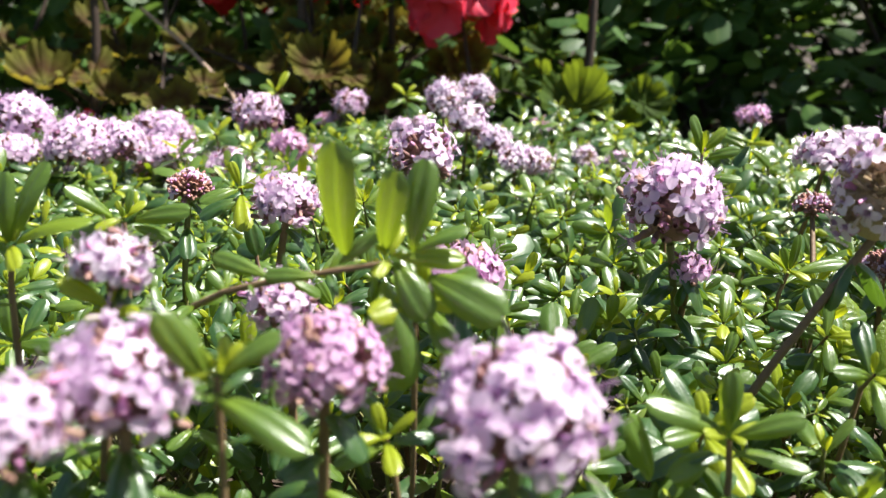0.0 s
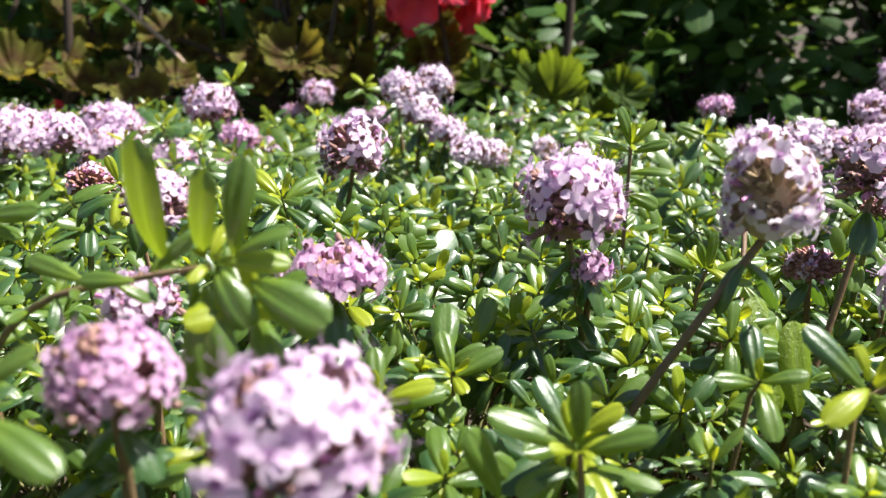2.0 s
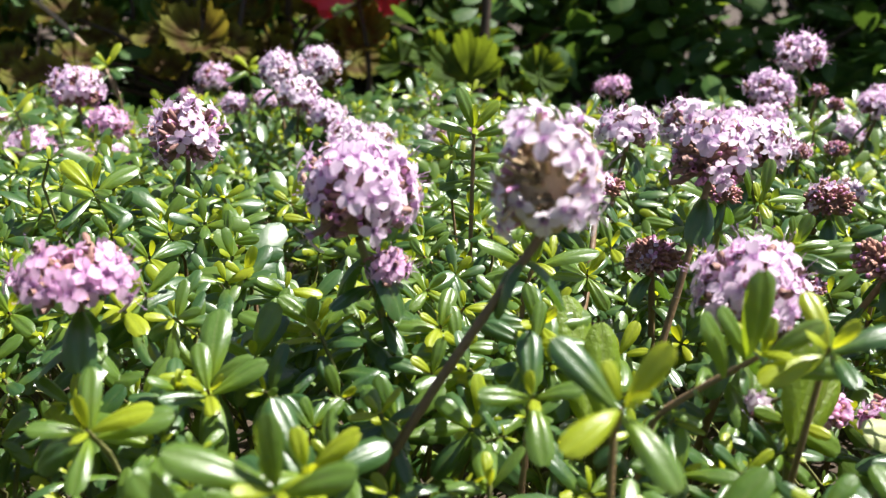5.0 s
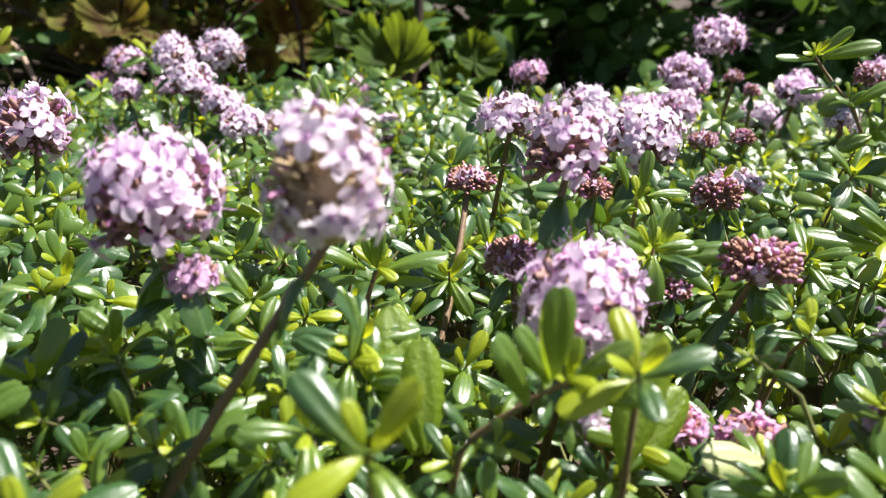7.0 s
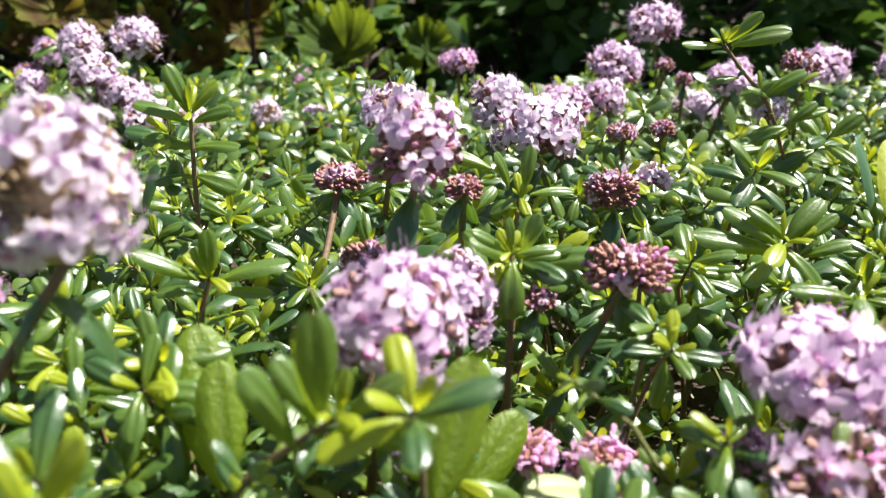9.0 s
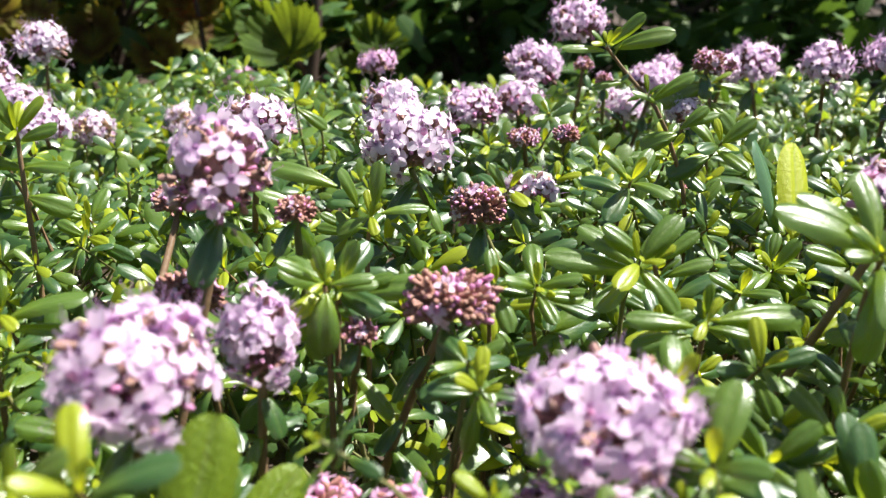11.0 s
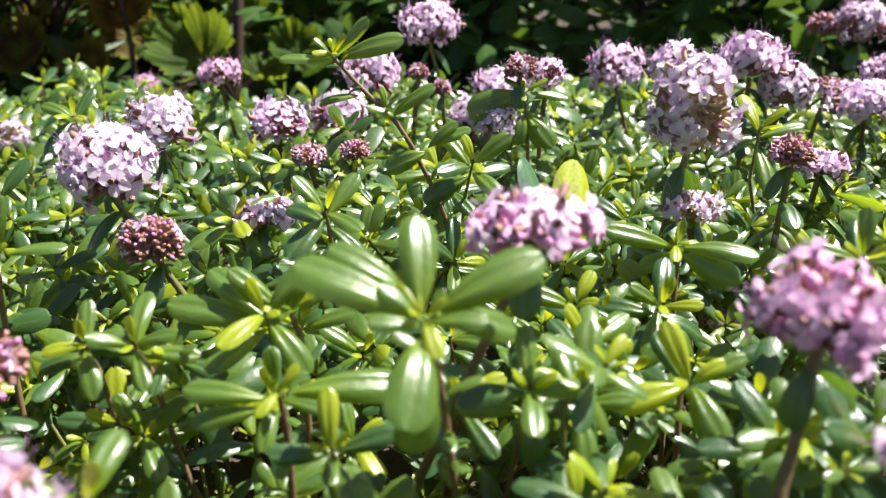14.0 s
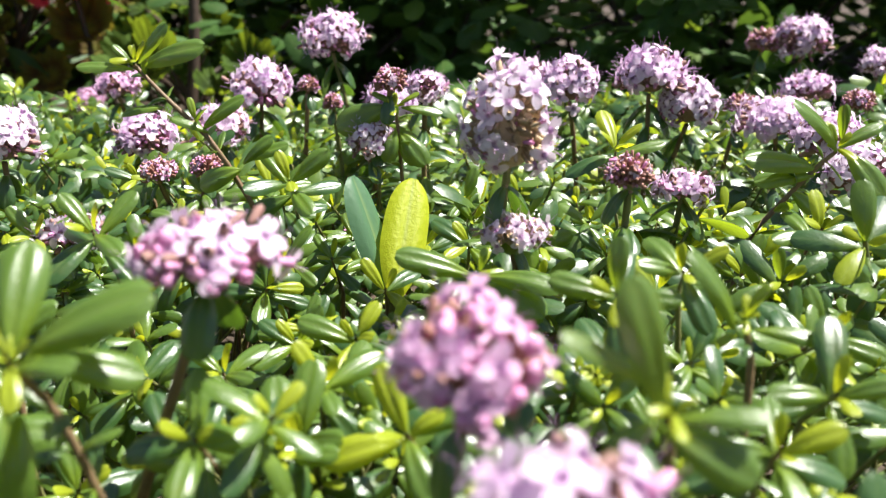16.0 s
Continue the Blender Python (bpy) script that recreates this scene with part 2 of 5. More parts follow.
def add_tube(g, path, radii, sides=6, mat=0):
    p = tube_points(path, radii, sides)
    return g.grid(p, uv_grid(len(p), sides), mat, wrap=True)


def curve_path(a, b, sag, n=6):
    a, b = np.asarray(a, float), np.asarray(b, float)
    s = np.linspace(0, 1, n)[:, None]
    return a + (b - a) * s + np.asarray(sag, float) * np.sin(np.pi * s)


def axes_of(x, up):
    """Rotation matrices whose x axis is x and whose z axis leans to up (arrays)."""
    x = x / (np.linalg.norm(x, axis=-1, keepdims=True) + 1e-12)
    y = np.cross(up, x)
    y = y / (np.linalg.norm(y, axis=-1, keepdims=True) + 1e-12)
    return np.stack([x, y, np.cross(x, y)], -1)


def matrix_of(rot, place, scale=1.0):
    m = Matrix.Identity(4)
    for i in range(3):
        for j in range(3):
            m[i][j] = float(rot[i][j]) * scale
        m[i][3] = float(place[i])
    return m


def thing(name, foot, label, category, group="", kind=""):
    ob = new(name)
    ob.empty_display_size = 0.004
    ob.location = foot
    return tagged(ob, label, category, group, kind)


def part(name, mesh, parent, m=None, label="", kind=""):
    """A mesh object under a thing; m is its pose in the world, where the thing only stands off by its place."""
    ob = new(name, mesh)
    ob.parent = parent
    at = parent.location if parent.parent is None else parent.parent.location
    ob.matrix_basis = Matrix.Translation(-at) @ (m or Matrix.Identity(4))
    return tagged(ob, label, "", "", kind)


# thyme leaves: a few shapes, each in three ages
SHAPES = [(0.39, 0.32, 1.1), (0.43, 0.46, 1.3), (0.36, 0.20, 1.0), (0.45, 0.50, 1.2), (0.40, 0.28, 1.4)]
FINE = [leaf_points(9, 9, w, b, c) for w, b, c in SHAPES]
COARSE = [leaf_points(6, 7, w, b, c) for w, b, c in SHAPES]
MIDDLE = [leaf_points(6, 5, w, b, c) for w, b, c in SHAPES]
FAR = [leaf_points(5, 3, w, b, c) for w, b, c in SHAPES]
LONG_SHAPES = [(0.34, 0.28, 1.2), (0.36, 0.34, 1.3), (0.31, 0.16, 1.1), (0.35, 0.30, 1.4), (0.54, 0.55, 1.2), (0.50, 0.36, 1.3), (0.43, 0.34, 1.3)]
LONG = [leaf_points(12, 9, w, b, c) for w, b, c in LONG_SHAPES]
LONG_MESHES = [[Geo().grid(p, g).mesh("leaf", [mat]) for p, g in LONG] for mat in (LEAF_OLD, LEAF_MID, LEAF_LIME)]
LEAF_MESHES = [[Geo().grid(p, g).mesh("leaf", [mat]) for p, g in FINE] for mat in LEAVES]


def sprig_leaves(rng, tip, axis, length, pairs, gap, spread=1.0, early=0.6):
    """Leaves of shoots (arrays): opposite pairs, each turned a quarter from the next, small and upright at the tip.
    Returns places, turns, lengths and ages."""
    n = len(tip)
    axis = axis / np.linalg.norm(axis, axis=1, keepdims=True)
    ref = np.cross(axis, np.array([[0.3, 0.9, 0.1]]))
    ref /= np.linalg.norm(ref, axis=1, keepdims=True)
    other = np.cross(axis, ref)
    phi = rng.uniform(0, np.pi, n)
    out = []
    for k in range(pairs):
        share = min(1.0, (k + early * 0.7) / 2.4)
        for side in (0, np.pi):
            a = phi + k * np.pi / 2 + side + rng.normal(0, 0.12, n)
            radial = ref * np.cos(a)[:, None] + other * np.sin(a)[:, None]
            lean = np.radians(np.clip(np.array([18, 44, 66, 82, 94, 102, 108])[k] * spread + rng.normal(0, 9, n), 5, 112))[:, None]
            way = np.cos(lean) * axis + np.sin(lean) * radial
            up = np.sin(lean) * axis - np.cos(lean) * radial + rng.normal(0, 0.13, (n, 3))
            place = tip - axis * (gap / 0.27 * (0.0, 0.07, 0.20, 0.42, 0.75, 1.05, 1.35)[k] * length)[:, None] + radial * (0.05 * length)[:, None]
            age = np.clip(np.round((0.0, 0.75, 1.5, 2.0, 2.0, 2.0, 2.0)[k] + rng.normal(0.0, 0.40, n) * (k > 0)), 0, 2)
            out.append((place, axes_of(way, up), length * (0.24 + 0.76 * share) * rng.uniform(0.85, 1.12, n), 2 - age))
    return [np.concatenate(c) for c in zip(*out)]


def hollows(x, y):
    """Shaded hollows in the carpet, 1 at their middles."""
    spots = ((0.153, 0.238, 0.018), (0.096, 0.274, 0.014), (0.172, 0.360, 0.016), (0.238, 0.250, 0.015), (0.076, 0.410, 0.020),
             (0.131, 0.236, 0.013), (0.184, 0.226, 0.016), (0.165, 0.250, 0.011), (0.052, 0.240, 0.013), (0.198, 0.236, 0.013), (0.234, 0.232, 0.012), (0.214, 0.222, 0.010),
             (0.005, 0.316, 0.022), (0.042, 0.226, 0.011), (0.000, 0.161, 0.011), (0.219, 0.261, 0.011), (0.241, 0.288, 0.011), (0.179, 0.433, 0.020),
             (0.143, 0.215, 0.017), (0.162, 0.221, 0.015), (0.152, 0.198, 0.012), (0.172, 0.203, 0.012), (0.127, 0.222, 0.013),
             (0.238, 0.236, 0.014), (0.015, 0.298, 0.015), (0.034, 0.266, 0.013), (0.000, 0.148, 0.011))
    return np.max([np.exp(-((x - cx) ** 2 + (y - cy) ** 2) / r ** 2) for cx, cy, r in spots], axis=0)


def mat_height(x, y):
    """The top of the thyme carpet over the soil."""
    h = 0.053 + 0.006 * np.sin(19 * x + 1.3) * np.cos(23 * y + 0.4) + 0.003 * np.sin(47 * x + 31 * y)
    h = h - 0.018 * hollows(x, y)
    return h - 0.055 * np.clip((y - 0.56) / 0.10, 0, 1) ** 1.6


# ---- ground ----
def ground():
    n = 120
    xs = np.sign(np.linspace(-1, 1, n)) * np.abs(np.linspace(-1, 1, n)) ** 3 * 40
    ys = np.sign(np.linspace(-1, 1, n)) * np.abs(np.linspace(-1, 1, n)) ** 3 * 40
    x, y = np.meshgrid(xs, ys)
    z = 0.002 * np.sin(31 * x) * np.sin(27 * y) + 0.0015 * np.sin(83 * x + 2 * np.sin(60 * y)) - 0.004
    ob = new("ground", Geo().grid(np.stack([x, y, z], -1), uv_grid(n, n)).mesh("ground", [SOIL]))
    tagged(ob, "dark crumbly garden soil under the plants", "soil", kind="structure")


ground()


# ---- thyme carpet ----
def carpet(name, label, x0, x1, y0, y1, gap, drop, length, pairs, shapes, seed, inside):
    """Many small shoots, joined: for what nobody could count."""
    rng = np.random.default_rng(seed)
    xs, ys = np.meshgrid(np.arange(x0, x1, gap), np.arange(y0, y1, gap))
    x = xs.ravel() + rng.uniform(-0.55, 0.55, xs.size) * gap
    y = ys.ravel() + rng.uniform(-0.55, 0.55, xs.size) * gap
    hollow = np.sin(310 * x + 2.2 * np.sin(170 * y)) * np.sin(260 * y + 1.7 * np.sin(140 * x + 1))
    keep = inside(x, y) & (rng.random(len(x)) > 0.75 * (hollow > 0.45)) & ((hollows(x, y) < 0.45) | (drop > 0))
    hollow = hollow[keep]
    x, y = x[keep], y[keep]
    z = mat_height(x, y) - drop + rng.normal(0, 0.0050, len(x)) + 0.010 * (rng.random(len(x)) > 0.95) - 0.006 * np.clip(hollow + 0.2, 0, 1)
    z = np.maximum(z, 0.016) if drop > 0 else z
    axis = np.stack([rng.normal(0.05, 0.45, len(x)), rng.normal(-0.70, 0.50, len(x)), np.ones(len(x))], -1)
    size = length * np.exp(rng.normal(-0.03, 0.24, len(x)))
    tip = np.stack([x, y, z], -1)
    place, turn, scale, age = sprig_leaves(rng, tip, axis, size, pairs, 0.27, 1.0, 0.75)
    g = Geo()
    which = rng.integers(0, len(shapes), len(place))
    for k, (p, uv) in enumerate(shapes):
        s = which == k
        pts = np.einsum("nij,rcj->nrci", turn[s], p) * scale[s][:, None, None, None] + place[s][:, None, None]
        g.grid(pts, uv, age[s].astype(int))
    axis = axis / np.linalg.norm(axis, axis=1, keepdims=True)
    ang = np.arange(4) * np.pi / 2
    ring = np.stack([np.cos(ang), np.sin(ang), 0 * ang], -1) * 0.00048
    lower = tip - axis * 0.011
    foot = lower - np.stack([rng.normal(0, 0.020, len(x)), rng.normal(0, 0.020, len(x)), lower[:, 2] * 0.7], -1)
    pts = np.stack([tip, lower, foot], 1)[:, :, None] + ring
    g.grid(pts, uv_grid(3, 4), 3, wrap=True)
    ob = new(name, g.mesh(name, LEAVES + [STEM_GREEN]))
    return tagged(ob, label, "thyme", kind="stuff")


def near_bed(x, y):
    return (x > -0.06 - 0.64 * y) & (x < 0.24 + 0.60 * y)


def far_bed(x, y):
    return (y > 0.36) & near_bed(x, y)


def outer_bed(x, y):
    return ~near_bed(x, y) & ((x - 0.15) ** 2 / 0.72 + (y - 0.24) ** 2 / 0.18 < 1)


carpet("thyme_carpet", "dense glossy green creeping thyme leaves in sunlight", -0.3, 0.50, 0.05, 0.22, 0.0104, 0.0, 0.0090, 5, COARSE, 1, near_bed)
carpet("thyme_carpet", "glossy green creeping thyme leaves between the flower heads", -0.4, 0.60, 0.22, 0.365, 0.0104, 0.0, 0.0090, 5, MIDDLE, 5, near_bed)
carpet("thyme_carpet", "dense green creeping thyme leaves farther back", -0.5, 0.75, 0.36, 0.66, 0.0120, 0.0, 0.0098, 5, FAR, 2, far_bed)
carpet("thyme_underlayer", "shaded lower leaves of the creeping thyme", -0.5, 0.75, 0.03, 0.64, 0.0170, 0.022, 0.0105, 4, FAR, 3, near_bed)
carpet("thyme_carpet", "creeping thyme leaves round the edge of the bed", -0.8, 1.1, -0.2, 0.68, 0.018, 0.0, 0.0150, 3, FAR, 4, outer_bed)


# ---- thyme flower heads ----
def lobe(angle, length, width, lift, notch=0.0, rows=4, cols=3):
    """One lobe of a floret, spreading from its mouth."""
    g = uv_grid(rows, cols)
    u, v = g[..., 0] * 2 - 1, g[..., 1]
    r = 0.10 + length * v - notch * length * (1 - np.abs(u)) * v ** 3
    half = width / 2 * (0.45 + 0.75 * np.sin(np.pi * np.clip(v * 0.78 + 0.1, 0, 1))) * np.where(v > 0.95, 0.62, 1.0)
    x, y, z = half * u, r, lift * v + 0.05 * u * u - 0.12 * v * v
    c, s = np.cos(angle), np.sin(angle)
    return np.stack([x * c - y * s, x * s + y * c, z], -1), g


def floret_geo(g, rng):
    """An open floret, one unit across, facing +z, its upper lip to +y."""
    lobes = [(0.0, 0.38, 0.37, 0.24, 0.24), (1.70, 0.42, 0.33, 0.00, 0), (-1.70, 0.42, 0.33, 0.00, 0), (np.pi, 0.50, 0.38, -0.06, 0.04)]
    for a, l, w, lift, notch in lobes:
        p, uv = lobe(a + rng.normal(0, 0.10), l * rng.uniform(0.9, 1.1), w * rng.uniform(0.92, 1.1), lift + rng.normal(0, 0.07), notch, 4)
        g.grid(p, uv, 0)
    tube = tube_points([(0, -0.04, -0.55), (0, 0, -0.05), (0, 0, 0.03)], [0.07, 0.115, 0.155], 5)
    g.grid(tube, uv_grid(3, 5) * 0.3, 1, wrap=True)
    for k in range(2):
        a = rng.uniform(0, 6.3)
        end = np.array([0.25 * np.cos(a), 0.25 * np.sin(a) + 0.05, rng.uniform(0.35, 0.65)])
        p = tube_points([(0, 0, -0.05), end, end * 1.10], [0.012, 0.011, 0.024], 3)
        g.grid(p, uv_grid(3, 3) * 0.3 + 0.7, 1, wrap=True)


FLORETS = {}
for petal in (PETAL, PETAL_PALE, PETAL_PINK):
    FLORETS[petal.name] = []
    for k in range(5):
        geo = Geo()
        floret_geo(geo, np.random.default_rng(40 + k))
        FLORETS[petal.name].append(geo.mesh("floret", [petal, TUBE]))

KINDS = {
    "full": (PETAL, CALYX, 0.0, 0.97, "rounded lilac thyme flower head with open florets above the leaves"),
    "pale": (PETAL_PALE, CALYX, 0.0, 0.95, "pale lilac thyme flower head with open florets above the leaves"),
    "ring": (PETAL, CALYX, 0.0, 0.88, "lilac thyme flower head with brownish red calyces low down"),
    "half": (PETAL, CALYX, 0.36, 0.88, "lilac thyme flower head, magenta buds on top, brownish red below"),
    "pink": (PETAL_PINK, CALYX, 0.30, 0.80, "mauve pink thyme flower head, partly still in bud"),
    "crown": (PETAL, CALYX, 0.0, 0.5, "mauve pink thyme flower head, open on top over reddish buds"),
    "mixed": (PETAL_PINK, CALYX_BUD, 0.0, 0.26, "mauve pink thyme flower head with buds among open florets"),
    "bud": (PETAL, CALYX_BUD, 1.0, 0.05, "brownish red thyme flower head still in tight bud"),
    "spent": (PETAL_PALE, CALYX_DRY, 0.0, 0.50, "fading thyme flower head with tan dry calyces among pale florets"),
}


def flower_head(x, y, z, wide, high, kind, foot=None, lean=(0.0, 0.0)):
    """A thyme flower head with its centre at x, y, z (metres); wide and high in millimetres."""
    rng = np.random.default_rng(int(abs(x) * 9e4 + abs(y) * 7e5 + abs(z) * 3e6))
    petal, calyx_mat, crown, share, label = KINDS[kind]
    a, b = wide / 2000, high / 2000
    centre = np.array([x, y, z])
    bare = foot is not None
    if foot is None:
        foot = (x + rng.normal(0, 0.009), y + rng.normal(0.016, 0.008))
    top = thing("thyme_flower", (foot[0], foot[1], 0.0), label, "flower", "thyme flower heads")
    tilt = Euler((-lean[1], lean[0], rng.uniform(0, 6.3))).to_matrix()
    turn = np.array([list(r) for r in tilt])
    size = float(np.clip(0.52 * a, 0.0038, 0.0058))
    area = 2 * np.pi * a * (a + b) * 0.8
    if kind == "bud":
        size = float(np.clip(0.50 * a, 0.0026, 0.0040))
    n = int(area / (size * size * (0.41 if kind != "bud" else 0.24)))
    k = np.arange(n) + 0.5
    polar = np.arccos(1 - k / n * (1.50 if kind in ("bud", "spent") else 1.72 if kind in ("ring", "half") else 1.42))
    turnby = np.pi * (1 + 5 ** 0.5) * k
    nrm = np.stack([np.cos(turnby) * np.sin(polar), np.sin(turnby) * np.sin(polar), np.cos(polar)], -1)
    nrm += rng.normal(0, 0.12, nrm.shape)
    nrm /= np.linalg.norm(nrm, axis=1, keepdims=True)
    az = np.arctan2(nrm[:, 1], nrm[:, 0])
    # a rounded, slightly square dome, lumpy where the whorls part
    round_ = (np.sum(np.abs(nrm) ** 2.25, axis=1)) ** (-1 / 2.25)
    lump = 1 + 0.15 * np.sin(3 * az + rng.uniform(0, 6)) * np.sin(polar * 2.3 + rng.uniform(0, 6)) + 0.07 * np.sin(2 * az + rng.uniform(0, 6)) + rng.normal(0, 0.03, n)
    inner = nrm * (round_ * lump)[:, None] * [a, a, b] * 0.86
    shell = np.linalg.norm(inner, axis=1)
    open_ = rng.random(n) < np.where(polar < crown * 1.35, 0.12, share)
    patchy = np.sin(2 * az + rng.uniform(0, 6)) * np.sin(3.1 * polar + rng.uniform(0, 6))
    if kind in ("full", "pale", "ring"):
        open_ &= ~((patchy > 0.40) & (polar > 0.6) & (rng.random(n) < 0.6))
    if kind == "ring":
        open_ &= ~((polar > 1.45) & (rng.random(n) < 0.35))
    if kind == "half":
        open_ &= ~((polar > 0.90) & (rng.random(n) < 0.86))
    if kind == "crown":
        open_ = rng.random(n) < np.where(polar < 0.95, 0.85, 0.12)
    if kind == "spent":
        turn = np.eye(3)
        open_ = rng.random(n) < np.where(polar < 0.75, 0.92, np.where(polar > 1.75, 0.80, np.where(patchy > -0.12, 0.14, 0.72)))
    if kind in ("full", "pale", "ring", "pink"):
        open_ &= ~((polar > 1.40) & (rng.random(n) < 0.55))
    g = Geo()
    ang = np.linspace(0, np.pi, 7)[:, None]
    around = np.linspace(0, 2 * np.pi, 10, endpoint=False)[None]
    core = np.stack([np.sin(ang) * np.cos(around) * a, np.sin(ang) * np.sin(around) * a, np.cos(ang) * b + 0 * around], -1) * (0.62 if kind == "bud" else 0.60 if kind == "spent" else 0.50)
    g.grid(core @ turn.T + centre, uv_grid(7, 10), 0, wrap=True)
    up = np.array([0, 0, 1.0])
    faces = []
    fill = rng.integers(0, n, int(n * (2.2 if kind == "spent" else 0.9)))
    for i in fill:
        d = nrm[i] + rng.normal(0, 0.30, 3)
        d /= np.linalg.norm(d)
        q = centre + turn @ (inner[i] * rng.uniform(0.50 if kind == "spent" else 0.66, 0.84) + rng.normal(0, size * 0.25, 3))
        o = turn @ d
        p = tube_points([q - o * size * 0.3, q + o * size * 0.10, q + o * size * 0.24], np.array([0.09, 0.15, 0.10]) * size * (0.65 if kind == "spent" else 1.0), 5)
        g.grid(p, uv_grid(3, 5), 1 if rng.random() < (0.3 if kind in ("bud", "mixed", "crown") else 0.15) else 0, wrap=True)
    for i in range(n):
        d = nrm[i] + np.array([0, 0, 0.12]) + rng.normal(0, 0.17, 3)
        d /= np.linalg.norm(d)
        yy = up - d * d[2] + rng.normal(0, 0.2, 3)
        yy -= d * (yy @ d)
        yy /= np.linalg.norm(yy) + 1e-9
        rot = turn @ np.stack([np.cross(yy, d), yy, d], -1)
        r = shell[i] * (rng.uniform(0.90, 1.08) if open_[i] or kind == "bud" else rng.uniform(0.80, 0.93) if kind in ("mixed", "crown") else rng.uniform(0.72, 0.84))
        base = centre + turn @ (inner[i] / shell[i] * r)
        out = rot[:, 2]
        s = size
        lower = base - out * s * (0.42 if open_[i] else 0.22)
        mouth = 0.19 if kind == "bud" else 0.15 if kind == "spent" and not open_[i] else 0.12
        p = tube_points([lower - out * s * 0.75, lower - out * s * 0.2, lower + out * s * 0.10, lower + out * s * 0.20], [s * 0.06, s * (0.19 if kind in ("bud", "mixed") else 0.14), s * (0.18 if kind in ("bud", "mixed") else 0.13), s * mouth], 5)
        p[3] += (np.arange(5) % 2)[:, None] * out * s * 0.10
        g.grid(p, uv_grid(4, 5), 0, wrap=True)
        if open_[i]:
            faces.append((rot, base))
        elif kind != "spent":
            long = rng.uniform(0.85, 1.3)
            fat = s * (1.2 if kind == "bud" else 1.7 if kind in ("mixed", "crown") else 0.85)
            p = tube_points([lower + out * s * 0.06, lower + out * s * 0.14, lower + out * s * 0.26 * long, lower + out * s * 0.35 * long, lower + out * s * 0.39 * long], [fat * 0.08, fat * 0.11, fat * 0.125, fat * 0.09, fat * 0.02], 6)
            g.grid(p, uv_grid(5, 6), 1 if rng.random() < (0.95 if kind != "bud" else 0.30) else 0, wrap=True)
    part("flower_base", g.mesh("flower_base", [calyx_mat, BUD]), top, None, "tubular calyces and closed buds")
    shapes = FLORETS[petal.name]
    for rot, base in faces:
        part("floret", shapes[rng.integers(0, 5)], top, matrix_of(rot, base, size * rng.uniform(0.88, 1.15)))
    neck = centre - turn @ np.array([0, 0, b * 0.55])
    g = Geo()
    path = curve_path((foot[0], foot[1], -0.003), neck, (rng.normal(0, 0.0025), rng.normal(0, 0.0025), 0), 8)
    add_tube(g, path, np.linspace(0.0010, 0.0008, 8), 7)
    part("stem", g.mesh("stem", [STEM if rng.random() < 0.7 or bare else STEM_GREEN]), top)
    # opposite pairs of leaves down the stem, the broadest under the head; leaning stems are bare below those
    level, phi = 0.0, rng.uniform(0, 6.3)
    while neck[2] - b * 0.35 - level > (0.046 if y > 0.29 else 0.028):
        at = neck - np.array([0, 0, b * 0.35 + level])
        at[:2] = [np.interp(at[2], path[:, 2], path[:, 0]), np.interp(at[2], path[:, 2], path[:, 1])]
        for side in (0, np.pi):
            first = level == 0
            w = np.array([np.cos(phi + side), np.sin(phi + side), rng.uniform(-0.7, -0.1) if first else rng.uniform(-0.6, 0.45)])
            rot = axes_of(w[None], np.array([[0, 0, 1.0]]) + 0)[0]
            mesh = LONG_MESHES[0][4] if first else LEAF_MESHES[0 if rng.random() < 0.6 else 1][rng.integers(0, 5)]
            part("leaf", mesh, top, matrix_of(rot, at, (min(0.0115, 0.0045 + a * 0.6) if first else 0.0100) * rng.uniform(0.8, 1.15)))
        if bare:
            break
        level += rng.uniform(0.006, 0.009)
        phi += np.pi / 2 + rng.normal(0, 0.2)
    return top


def thyme_sprig(x, y, z, length, way=(0, 0, 1), pairs=5, gap=0.30, spread=1.0, foot=None, turn=None, young=0.0):
    """A leafy shoot whose tip is at x, y, z; length of its largest leaves in millimetres."""
    rng = np.random.default_rng(int(abs(x) * 8e4 + abs(y) * 6e5 + abs(z) * 2e6 + length))
    if turn is not None:
        rng = np.random.default_rng(turn)
    way = np.array(way, float) - [0, rng.uniform(0.4, 0.9), 0]
    way /= np.linalg.norm(way)
    tip = np.array([x, y, z])
    l = length / 1000
    low = tip - way * l * gap * (pairs + 0.5)
    if foot is None:
        foot = (low[0] - way[0] * 0.02 + rng.normal(0, 0.005), low[1] - way[1] * 0.02 + rng.normal(0, 0.005))
    top = thing("thyme_sprig", (foot[0], foot[1], 0.0), "leafy thyme shoot with glossy green leaves and a yellow-green tip", "thyme", "leafy thyme shoots")
    place, rot, scale, age = sprig_leaves(rng, tip[None], way[None], np.array([l]), pairs, gap, spread, 1.3)
    for p, r, s, a in zip(place, rot, scale, age):
        a = int(a)
        if young and rng.random() < young:
            a = min(2, a + 1)
        part("leaf", LEAF_MESHES[a][rng.integers(0, 5)], top, matrix_of(r, p, s))
    g = Geo()
    add_tube(g, np.concatenate([curve_path((foot[0], foot[1], -0.003), low, (rng.normal(0, 0.002), rng.normal(0, 0.002), 0), 6), [tip]]), np.append(np.linspace(0.0007, 0.0005, 6), 0.0003), 6)
    part("stem", g.mesh("stem", [STEM if rng.random() < 0.7 else STEM_GREEN]), top)
    return top


